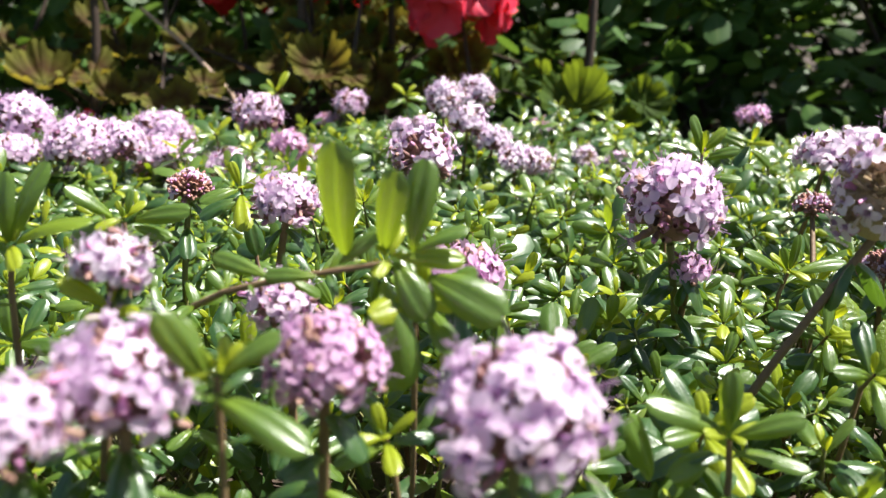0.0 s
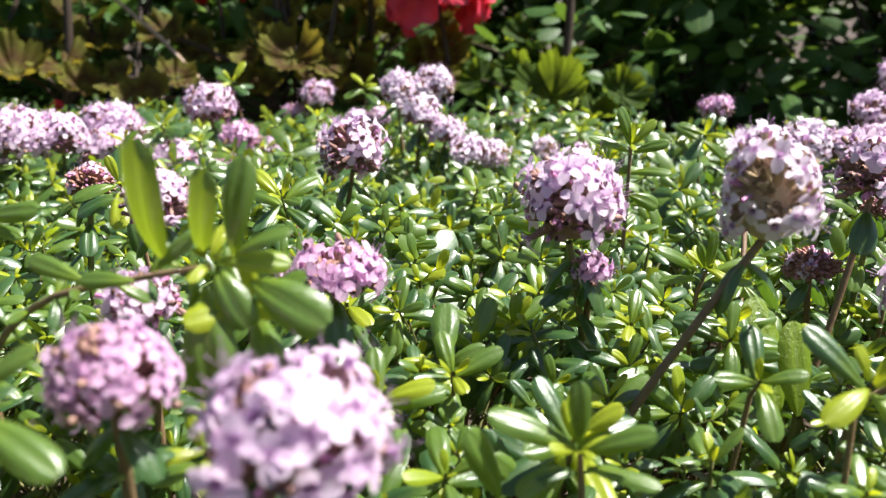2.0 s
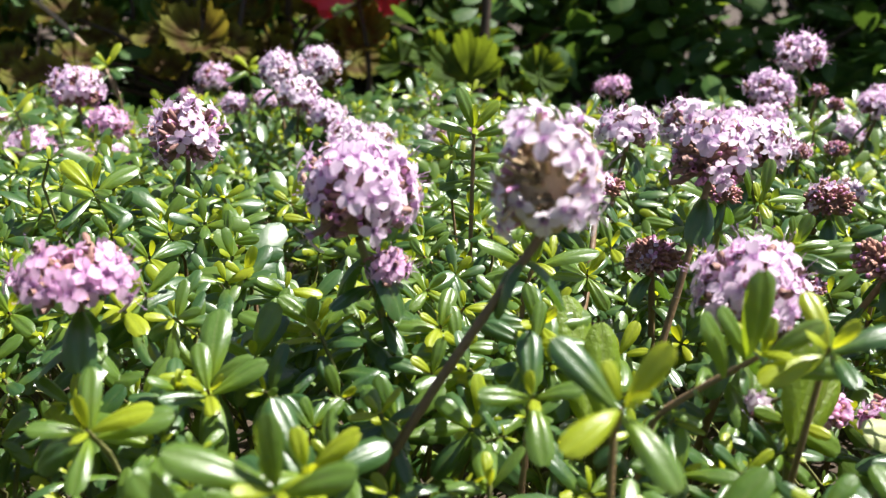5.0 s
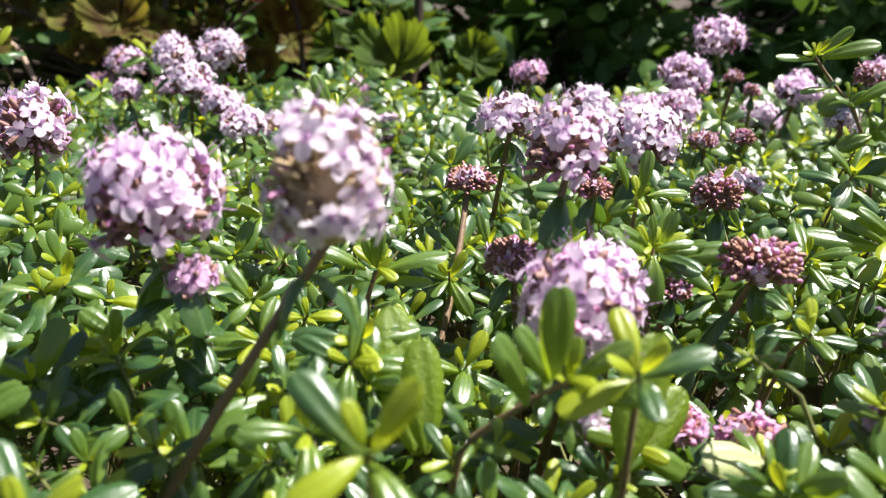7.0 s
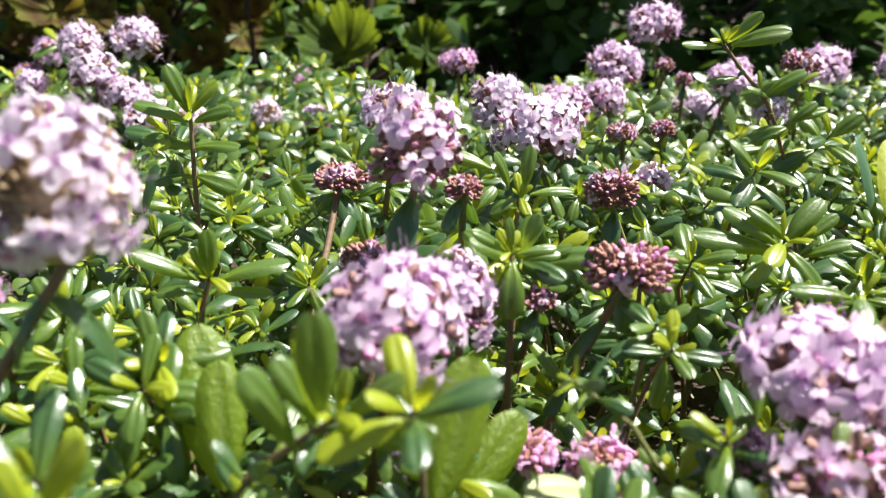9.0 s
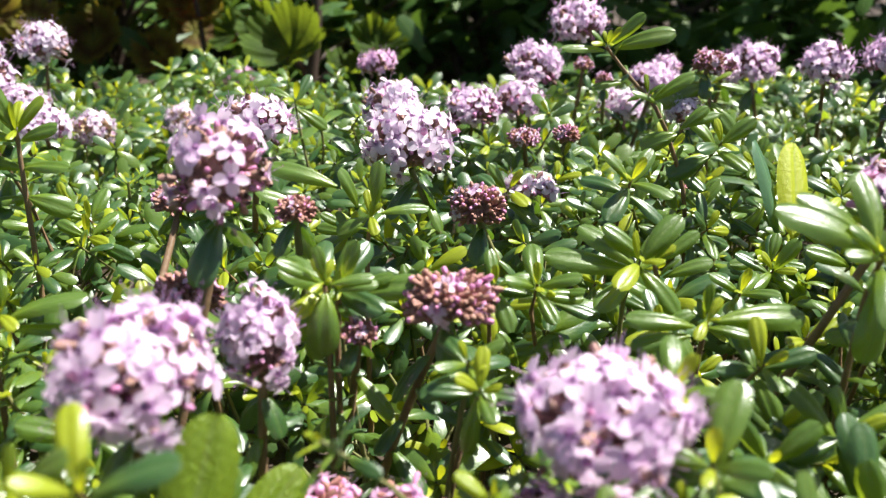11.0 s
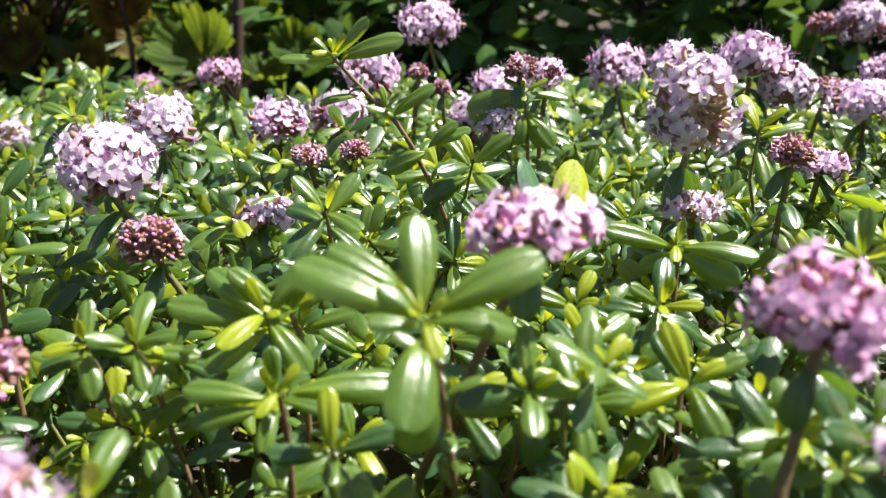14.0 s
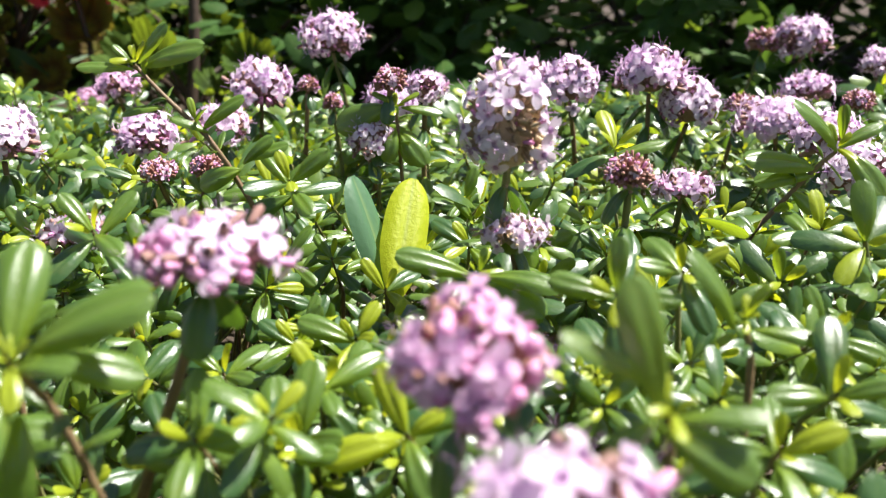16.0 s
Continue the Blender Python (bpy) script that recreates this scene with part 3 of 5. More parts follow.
def open_sprig(node, foot, leaves, thick=0.75, face=None):
    """A large open shoot; leaves: foot, way, length in mm and age (2 is young). With face, its leaves are broad and turn that way."""
    rng = np.random.default_rng(int(abs(node[0]) * 7e4 + abs(node[1]) * 5e5))
    top = thing("thyme_sprig", (foot[-1][0], foot[-1][1], 0.0), "large open thyme shoot with glossy oblong leaves", "thyme", "leafy thyme shoots")
    node = np.array(node)
    path = np.array([node, *foot, (foot[-1][0], foot[-1][1], -0.003)])[::-1]
    fine = np.linspace(0, len(path) - 1, 14)
    path = np.stack([np.interp(fine, np.arange(len(path)), path[:, k]) for k in range(3)], -1)
    path[1:-1] = 0.5 * path[1:-1] + 0.25 * (path[:-2] + path[2:])
    g = Geo()
    add_tube(g, path, np.linspace(thick, thick * 0.6, 14) / 1000, 7)
    part("stem", g.mesh("stem", [STEM]), top)
    main = float(np.median([l[2] for l in leaves]))
    axis = np.array([[0.0, -0.8, 1.0]])
    extra = [sprig_leaves(rng, node[None] + [[0, 0, 0.001]], axis, np.array([main * 0.00068]), 2, 0.2, 1.0, 0.9)]
    run = path[::-1]
    along = np.append(0, np.cumsum(np.linalg.norm(np.diff(run, axis=0), axis=1)))
    at = 0.006
    while at < along[-1]:
        spot = np.array([np.interp(at, along, run[:, k]) for k in range(3)])
        if spot[2] < 0.024:
            break
        back = np.array([np.interp(max(0, at - 0.003), along, run[:, k]) for k in range(3)]) - spot
        extra.append(sprig_leaves(rng, (spot + back)[None], back[None] + [[0, 0, 1e-4]], np.array([main * 0.00075]), 1, 0.2, rng.uniform(2.2, 3.4), 2.2))
        at += rng.uniform(0.006, 0.0085)
    for k, group in enumerate(extra):
        for p, r, s, a in zip(*group):
            part("leaf", LEAF_MESHES[2 if k == 0 else (0, 1, 1)[rng.integers(0, 3)]][rng.integers(0, 5)], top, matrix_of(r, p, s))
    for base, way, length, age in leaves:
        way = np.array(way, float)
        up = np.array([[0.0, -0.55, 0.8]]) + rng.normal(0, 0.15, (1, 3))
        if way[2] < -0.3:
            up = np.array([[0.0, -0.9, 0.5]])
        pick = 4 if way[2] < -0.3 else 1 if way[2] > 0.8 else rng.integers(0, 4)
        if face is not None:
            up = np.array([face]) + rng.normal(0, 0.06, (1, 3))
            pick = 4 if way[2] < -0.5 else 5 if way[2] > 0.8 else 6
        rot = axes_of(way[None], up)[0]
        bend = LONG_SHAPES[pick][1]
        rise = math.atan2(bend, 1 - 0.35 * bend * bend)
        rot = axes_of((rot[:, 0] * math.cos(rise) + rot[:, 2] * math.sin(rise))[None], rot[:, 2][None])[0]
        part("leaf", LONG_MESHES[2 if age == 2 else 1][pick], top, matrix_of(rot, base, length / 1000 / math.hypot(bend, 1 - 0.35 * bend * bend)))
    return top


flower_head(-0.0313, 0.0920, 0.0870, 12.0, 11.5, "full")
flower_head(-0.0257, 0.1050, 0.0860, 16.4, 17.1, "full")
flower_head(-0.0044, 0.1170, 0.0848, 14.9, 15.2, "pink")
flower_head(0.0202, 0.1070, 0.0837, 20.3, 20.3, "full")
flower_head(-0.0270, 0.1870, 0.0902, 15.2, 12.3, "ring")
flower_head(-0.0229, 0.1670, 0.0761, 16.0, 9.6, "ring")
flower_head(0.0088, 0.1850, 0.0768, 20.1, 12.2, "pink")
flower_head(-0.0371, 0.1290, 0.0935, 12.0, 8.4, "pale")
flower_head(0.0555, 0.2030, 0.0874, 24.4, 25.0, "full")
flower_head(0.0610, 0.2050, 0.0741, 9.4, 6.4, "pink")
flower_head(0.0880, 0.1780, 0.0970, 18.6, 26.5, "spent", (0.0390, 0.1651))
flower_head(-0.0662, 0.2370, 0.0822, 12.9, 9.1, "bud")
flower_head(-0.0088, 0.3020, 0.0812, 23.4, 23.0, "ring")
flower_head(-0.1532, 0.4370, 0.0673, 30.1, 21.9, "full")
flower_head(-0.1462, 0.4170, 0.0580, 31.4, 21.0, "full")
flower_head(-0.1116, 0.4070, 0.0566, 22.4, 16.6, "full")
flower_head(-0.1921, 0.3770, 0.0792, 28.4, 23.5, "full")
flower_head(-0.1624, 0.3670, 0.0705, 31.4, 26.5, "full")
flower_head(-0.1484, 0.3770, 0.0689, 22.3, 24.7, "full")
flower_head(-0.1868, 0.3570, 0.0688, 23.6, 14.2, "full")
flower_head(-0.1071, 0.4470, 0.0762, 26.2, 23.5, "ring")
flower_head(-0.0890, 0.4370, 0.0630, 20.4, 14.9, "pink")
flower_head(-0.0852, 0.4170, 0.0520, 26.1, 9.1, "full")
flower_head(-0.0779, 0.4570, 0.0547, 13.7, 11.4, "full")
flower_head(-0.0883, 0.6070, 0.0659, 23.5, 19.7, "full")
flower_head(-0.1050, 0.6070, 0.0541, 15.3, 12.2, "pink")
flower_head(-0.0131, 0.4520, 0.0871, 19.2, 19.2, "pale")
flower_head(0.0030, 0.4770, 0.0867, 20.3, 20.3, "pale")
flower_head(0.0005, 0.4290, 0.0775, 19.6, 17.0, "pale")
flower_head(0.0128, 0.4270, 0.0695, 19.6, 15.6, "pale")
flower_head(0.0242, 0.4170, 0.0626, 19.1, 15.3, "pale")
flower_head(-0.0327, 0.4470, 0.0711, 14.3, 11.5, "full")
flower_head(-0.0277, 0.4870, 0.0679, 12.0, 10.8, "full")
flower_head(0.0353, 0.4370, 0.0578, 17.5, 16.1, "spent")
flower_head(0.0621, 0.4670, 0.0568, 13.8, 13.8, "spent")
flower_head(0.0813, 0.4820, 0.0506, 16.3, 16.3, "full")
flower_head(0.1484, 0.4740, 0.0796, 18.0, 14.0, "pink")
flower_head(0.1244, 0.3041, 0.0860, 20.0, 13.5, "pale")
flower_head(0.1300, 0.2360, 0.0915, 20.0, 20.5, "half", (0.1043, 0.2177))
flower_head(0.1628, 0.3078, 0.0800, 23.5, 21.5, "pale")
flower_head(0.1571, 0.3646, 0.0785, 20.0, 20.0, "pale")
flower_head(0.1399, 0.2550, 0.0788, 7.8, 5.2, "bud")
flower_head(0.2518, 0.4530, 0.0633, 21.3, 15.6, "pale")
flower_head(0.2600, 0.4350, 0.0786, 20.8, 13.5, "full")
flower_head(0.1788, 0.2850, 0.0704, 12.8, 11.5, "bud")
flower_head(0.1695, 0.2280, 0.0707, 15.5, 9.8, "bud")
flower_head(0.1117, 0.2750, 0.0755, 12.2, 7.2, "bud", (0.0835, 0.2095))
flower_head(0.1207, 0.2430, 0.0654, 13.1, 10.0, "bud")
flower_head(0.1996, 0.3650, 0.0699, 10.1, 7.1, "bud")
flower_head(0.1268, 0.1920, 0.0748, 21.9, 20.3, "full")
flower_head(0.1380, 0.2200, 0.0661, 14.1, 20.1, "full")
flower_head(0.1879, 0.1890, 0.0699, 24.1, 15.3, "full")
flower_head(0.1849, 0.1722, 0.0628, 19.0, 10.5, "half", (0.1862, 0.1890))
flower_head(0.1790, 0.1880, 0.0569, 10.0, 5.8, "mixed")
flower_head(0.1498, 0.2050, 0.0461, 10.5, 6.7, "mixed")
flower_head(0.1618, 0.2000, 0.0461, 14.9, 8.4, "mixed")
flower_head(0.1302, 0.1900, 0.0536, 5.1, 6.8, "pale")
flower_head(0.1854, 0.3989, 0.0733, 20.5, 15.6, "ring")
flower_head(0.2035, 0.4171, 0.0734, 20.7, 14.5, "ring")
flower_head(0.2132, 0.4400, 0.0836, 24.6, 18.6, "ring")
flower_head(0.3084, 0.4550, 0.0817, 21.9, 20.7, "full")
flower_head(0.3206, 0.4150, 0.0866, 19.4, 18.4, "full")
flower_head(0.2738, 0.4650, 0.0791, 11.8, 13.0, "full")
flower_head(0.2136, 0.3650, 0.0712, 8.8, 7.0, "bud")
flower_head(0.2355, 0.4700, 0.0985, 24.0, 20.0, "ring")
flower_head(0.2640, 0.3830, 0.0924, 10.2, 8.5, "bud")
flower_head(0.2737, 0.3950, 0.0887, 12.1, 10.4, "full")
flower_head(0.2314, 0.4330, 0.0850, 7.5, 5.9, "bud")
flower_head(0.2401, 0.4330, 0.0791, 7.2, 6.0, "bud")
flower_head(0.0469, 0.6830, 0.0447, 20.1, 15.4, "pink")
flower_head(0.2571, 0.3830, 0.0750, 13.1, 14.3, "pale")
flower_head(0.2935, 0.3010, 0.0930, 19.5, 26.5, "spent")
flower_head(0.2943, 0.2999, 0.0718, 15.0, 6.0, "spent")
flower_head(0.3459, 0.4130, 0.0896, 23.8, 19.2, "full")
flower_head(0.3591, 0.4130, 0.0800, 19.4, 20.3, "pale")
flower_head(0.4410, 0.5330, 0.0917, 25.7, 21.9, "ring")
flower_head(0.3905, 0.4180, 0.0738, 29.3, 15.1, "full")
flower_head(0.4137, 0.4530, 0.0799, 18.9, 13.0, "full")
flower_head(0.3826, 0.4330, 0.0776, 9.9, 7.9, "bud")
flower_head(0.3937, 0.3830, 0.0736, 20.0, 18.4, "full")
flower_head(0.3850, 0.3430, 0.0721, 18.5, 17.0, "pale")
flower_head(0.4529, 0.4830, 0.0859, 13.6, 13.6, "full")
flower_head(0.4237, 0.4330, 0.0786, 11.8, 7.9, "bud")
flower_head(0.3198, 0.3090, 0.0820, 11.0, 7.4, "bud")
flower_head(0.3371, 0.3310, 0.0731, 14.1, 7.8, "full")
flower_head(0.2516, 0.2350, 0.0886, 20.0, 9.0, "crown", (0.2165, 0.2478))
flower_head(0.2843, 0.2110, 0.0849, 17.1, 13.7, "mixed", (0.2560, 0.1960))
flower_head(0.2912, 0.1888, 0.0802, 20.0, 13.0, "full")
flower_head(0.1955, 0.3180, 0.0662, 16.8, 5.2, "pale")
flower_head(0.3058, 0.3050, 0.0417, 10.2, 4.4, "full")
flower_head(0.4267, 0.5430, 0.0902, 15.8, 13.2, "bud")
flower_head(0.2564, 0.3630, 0.0530, 9.6, 4.8, "bud")
flower_head(0.1534, 0.2300, 0.0636, 6.4, 4.6, "bud")

thyme_sprig(0.0453, 0.2120, 0.0590, 10.5, (0.10, -0.10, 1.00), 4, 0.50)
thyme_sprig(0.1991, 0.1950, 0.0712, 9.7, (0.20, -0.30, 0.90), 3, 0.20)
thyme_sprig(0.2464, 0.3150, 0.0794, 12.0, (0.10, -0.20, 0.90), 4, 0.40, young=0.1)
thyme_sprig(0.3210, 0.3330, 0.0830, 12.7, (-0.10, 0.00, 1.00), 4, 0.30, young=0.2)
thyme_sprig(0.2609, 0.2370, 0.0609, 10.4, (-0.05, -0.20, 0.90), 4, 0.25, young=0.1)
thyme_sprig(0.2629, 0.2470, 0.0646, 9.5, (0.10, -0.10, 0.90), 4, 0.30, young=0.1)
thyme_sprig(0.3589, 0.3030, 0.0716, 9.8, (0.10, 0.00, 1.00), 4, 0.30, young=0.3)
thyme_sprig(0.2764, 0.2330, 0.0642, 10.3, (-0.10, -0.20, 0.90), 4, 0.20, young=0.3)
thyme_sprig(0.2596, 0.2330, 0.0607, 10.4, (0.00, -0.20, 0.90), 3, 0.20, young=0.3)
thyme_sprig(0.3051, 0.2430, 0.0805, 9.0, (-0.30, -0.10, 0.90), 4, 0.25, young=0.1)
thyme_sprig(-0.0396, 0.1970, 0.0913, 9.8, (0.05, 0.00, 1.00), 5, 0.30, young=0.1)
thyme_sprig(-0.0370, 0.1270, 0.0883, 8.4, (0.00, -0.10, 1.00), 3, 0.20, young=0.3)
thyme_sprig(0.0020, 0.1270, 0.0703, 7.7, (-0.10, -0.10, 1.00), 4, 0.25, young=0.2)
thyme_sprig(0.1486, 0.2350, 0.0712, 10.6, (0.00, -0.20, 1.00), 4, 0.25, young=0.2)
thyme_sprig(0.0717, 0.2800, 0.0849, 11.2, (0.00, 0.00, 1.00), 4, 0.40, young=0.3)
thyme_sprig(0.2085, 0.2500, 0.0697, 12.6, (0.05, -0.10, 1.00), 4, 0.25, young=0.3)
thyme_sprig(0.0903, 0.2000, 0.0652, 10.1, (0.00, -0.10, 1.00), 4, 0.20, young=0.2)
thyme_sprig(0.0892, 0.1950, 0.0632, 10.0, (0.10, -0.10, 1.00), 4, 0.20, young=0.2)
thyme_sprig(0.0364, 0.2150, 0.0563, 10.2, (0.00, -0.20, 1.00), 4, 0.25)
thyme_sprig(-0.0237, 0.2670, 0.0730, 12.6, (0.00, -0.20, 1.00), 4, 0.25, young=0.1)
thyme_sprig(-0.1084, 0.4870, 0.0854, 14.2, (0.00, 0.00, 1.00), 4, 0.30, young=0.3)
thyme_sprig(-0.0357, 0.4870, 0.0855, 12.5, (0.00, 0.00, 1.00), 4, 0.30, young=0.3)
thyme_sprig(0.0540, 0.1520, 0.0615, 12.7, (0.00, -0.20, 1.00), 4, 0.20, young=0.2)
thyme_sprig(0.0212, 0.1570, 0.0640, 10.4, (0.00, -0.20, 1.00), 4, 0.20, young=0.2)
thyme_sprig(0.0328, 0.1770, 0.0608, 9.7, (0.00, -0.20, 1.00), 3, 0.25, young=0.3)
thyme_sprig(0.0069, 0.1370, 0.0884, 10.7, (0.30, 0.00, 0.90), 3, 0.25, young=0.1)
thyme_sprig(0.1296, 0.1650, 0.0767, 10.8, (-0.20, -0.10, 1.00), 3, 0.20, young=0.2)
thyme_sprig(0.0958, 0.1450, 0.0767, 11.5, (0.00, -0.10, 1.00), 3, 0.20, young=0.1)
thyme_sprig(0.0699, 0.2000, 0.0542, 8.4, (0.00, -0.10, 1.00), 4, 0.25, young=0.1)
thyme_sprig(0.0711, 0.2100, 0.0601, 8.9, (0.00, -0.20, 1.00), 3, 0.20, young=0.1)
thyme_sprig(0.1736, 0.2100, 0.0629, 9.1, (0.10, -0.10, 1.00), 4, 0.25, young=0.1)
thyme_sprig(0.1701, 0.1900, 0.0507, 8.1, (0.00, -0.10, 1.00), 4, 0.20, young=0.1)
thyme_sprig(0.0864, 0.1650, 0.0674, 9.5, (0.00, -0.20, 1.00), 3, 0.20, young=0.1)
thyme_sprig(0.2308, 0.2050, 0.0575, 10.7, (0.10, -0.20, 1.00), 4, 0.25, young=0.2)
thyme_sprig(0.2564, 0.2150, 0.0551, 10.8, (0.10, -0.20, 1.00), 4, 0.40, young=0.2)
thyme_sprig(0.2508, 0.2250, 0.0683, 10.3, (0.00, -0.10, 1.00), 5, 0.35, young=0.1)
thyme_sprig(0.2677, 0.3050, 0.0576, 8.9, (0.00, -0.10, 1.00), 3, 0.25, young=0.2)
thyme_sprig(0.1231, 0.3850, 0.0792, 11.6, (0.00, -0.10, 1.00), 4, 0.25, young=0.2)
thyme_sprig(0.1720, 0.2150, 0.0655, 7.8, (0.00, -0.20, 1.00), 4, 0.25, young=0.1)
thyme_sprig(0.1873, 0.2450, 0.0665, 9.5, (0.00, -0.20, 1.00), 4, 0.25, young=0.1)
thyme_sprig(0.1793, 0.2450, 0.0666, 8.5, (0.10, -0.20, 1.00), 4, 0.25, young=0.1)
thyme_sprig(0.2147, 0.2850, 0.0770, 11.7, (0.00, -0.10, 1.00), 4, 0.30, young=0.1)
thyme_sprig(0.2226, 0.2200, 0.0617, 8.8, (0.00, -0.20, 1.00), 4, 0.30, young=0.2)
thyme_sprig(0.1915, 0.2500, 0.0628, 9.0, (0.00, -0.20, 1.00), 4, 0.25, young=0.2)
thyme_sprig(0.2107, 0.2400, 0.0594, 8.5, (-0.10, -0.20, 1.00), 3, 0.25, young=0.3)
thyme_sprig(0.2383, 0.3330, 0.0736, 10.1, (0.10, -0.10, 1.00), 4, 0.30, young=0.1)
thyme_sprig(0.2861, 0.3230, 0.0624, 9.7, (0.00, -0.10, 1.00), 3, 0.25, young=0.1)
thyme_sprig(0.3198, 0.2630, 0.0766, 9.6, (-0.10, -0.10, 1.00), 3, 0.20, young=0.1)
thyme_sprig(0.2408, 0.3330, 0.0694, 10.1, (0.00, -0.10, 1.00), 4, 0.30, young=0.2)
thyme_sprig(0.2650, 0.2730, 0.0603, 9.6, (0.00, -0.10, 1.00), 3, 0.25, young=0.3)
thyme_sprig(0.1889, 0.3130, 0.0671, 10.6, (0.00, -0.10, 1.00), 4, 0.30, young=0.2)
thyme_sprig(0.3325, 0.2330, 0.0701, 10.0, (0.10, -0.10, 1.00), 4, 0.25, young=0.2)
thyme_sprig(0.3218, 0.2230, 0.0679, 9.3, (0.00, -0.10, 1.00), 4, 0.25, young=0.2)
thyme_sprig(0.2413, 0.2430, 0.0555, 9.7, (0.00, -0.10, 1.00), 4, 0.25, young=0.1)

open_sprig((0.0016, 0.1350, 0.0938), [(-0.0071, 0.1370, 0.0915), (-0.0308, 0.1470, 0.0836), (-0.0489, 0.1570, 0.0664)], [
    ((-0.0048, 0.1350, 0.0944), (-0.03, -0.29, 0.96), 18.5, 0),
    ((0.0008, 0.1350, 0.0951), (0.16, -0.29, 0.94), 13.9, 0),
    ((0.0049, 0.1350, 0.0956), (0.13, 0.08, 0.99), 13.5, 1),
    ((0.0053, 0.1350, 0.0957), (0.90, 0.09, 0.43), 8.4, 1),
    ((0.0025, 0.1350, 0.0947), (0.99, 0.13, -0.04), 10.1, 2),
    ((0.0025, 0.1350, 0.0938), (0.54, -0.35, -0.77), 9.6, 0),
    ((0.0074, 0.1350, 0.0919), (0.88, -0.34, -0.33), 12.8, 0),
    ((-0.0164, 0.1350, 0.0909), (-0.95, 0.23, 0.23), 9.5, 0),
    ((-0.0092, 0.1350, 0.0912), (-1.00, 0.01, -0.02), 7.9, 1),
    ((0.0008, 0.1350, 0.0907), (0.16, -0.35, -0.92), 15.9, 0),
    ((-0.0059, 0.1350, 0.0932), (0.74, -0.08, 0.66), 7.7, 1),
    ((-0.0025, 0.1350, 0.0936), (-0.93, -0.14, 0.33), 2.7, 2),
])
open_sprig((0.2361, 0.2140, 0.0833), [(0.2375, 0.2190, 0.0756), (0.2403, 0.2260, 0.0493)], [
    ((0.2355, 0.2150, 0.0844), (-0.02, 0.62, 0.78), 13.0, 0),
    ((0.2344, 0.2145, 0.0840), (-0.91, 0.18, 0.38), 16.2, 0),
    ((0.2338, 0.2170, 0.0862), (-0.85, 0.25, 0.46), 11.5, 0),
    ((0.2379, 0.2145, 0.0849), (0.90, 0.15, 0.42), 14.6, 0),
    ((0.2376, 0.2160, 0.0835), (0.84, 0.25, -0.30), 11.5, 0),
    ((0.2352, 0.2138, 0.0843), (-0.74, 0.15, 0.62), 6.2, 1),
    ((0.2354, 0.2132, 0.0833), (-0.96, -0.20, 0.18), 6.6, 1),
    ((0.2370, 0.2132, 0.0836), (0.97, -0.20, 0.14), 7.2, 1),
    ((0.2356, 0.2128, 0.0816), (-0.14, -0.84, -0.52), 12.5, 1),
    ((0.2358, 0.2140, 0.0776), (-0.12, -0.30, -0.94), 11.5, 0),
], face=(0.22, -0.58, 0.80))
open_sprig((0.1540, 0.2700, 0.0724), [(0.1530, 0.2700, 0.0651)], [
    ((0.1469, 0.2700, 0.0797), (-0.95, 0.16, 0.26), 15.6, 0),
    ((0.1512, 0.2700, 0.0749), (-0.36, -0.11, 0.93), 9.6, 1),
    ((0.1549, 0.2700, 0.0748), (0.11, 0.12, 0.99), 10.2, 1),
    ((0.1562, 0.2700, 0.0736), (0.98, 0.20, 0.06), 10.8, 0),
    ((0.1540, 0.2700, 0.0722), (0.21, -0.05, 0.98), 4.8, 2),
    ((0.1429, 0.2700, 0.0724), (-0.87, -0.15, 0.47), 14.9, 0),
    ((0.1532, 0.2700, 0.0724), (-0.87, -0.27, -0.41), 7.3, 1),
])
open_sprig((0.1499, 0.2350, 0.0699), [(0.1492, 0.2350, 0.0632)], [
    ((0.1486, 0.2350, 0.0710), (-0.90, 0.24, 0.37), 8.6, 1),
    ((0.1505, 0.2350, 0.0709), (0.32, -0.05, 0.95), 8.9, 0),
    ((0.1513, 0.2350, 0.0699), (0.89, -0.25, 0.39), 9.5, 1),
    ((0.1488, 0.2350, 0.0689), (-0.75, -0.36, 0.55), 11.8, 0),
    ((0.1498, 0.2350, 0.0696), (0.15, 0.01, 0.99), 3.5, 2),
    ((0.1515, 0.2350, 0.0684), (0.92, -0.26, 0.29), 14.2, 0),
    ((0.1479, 0.2350, 0.0653), (-0.33, -0.35, -0.88), 8.8, 0),
])
open_sprig((0.2122, 0.2530, 0.0678), [(0.2139, 0.2530, 0.0626)], [
    ((0.2106, 0.2530, 0.0684), (-0.77, 0.15, 0.62), 11.5, 1),
    ((0.2124, 0.2530, 0.0686), (0.38, 0.09, 0.92), 10.1, 1),
    ((0.2135, 0.2530, 0.0683), (0.79, 0.14, 0.60), 9.8, 1),
    ((0.2114, 0.2530, 0.0693), (0.35, -0.17, 0.92), 4.3, 2),
    ((0.2144, 0.2530, 0.0649), (0.91, -0.15, 0.39), 10.3, 0),
    ((0.2090, 0.2530, 0.0661), (-0.98, 0.13, 0.15), 19.2, 0),
])
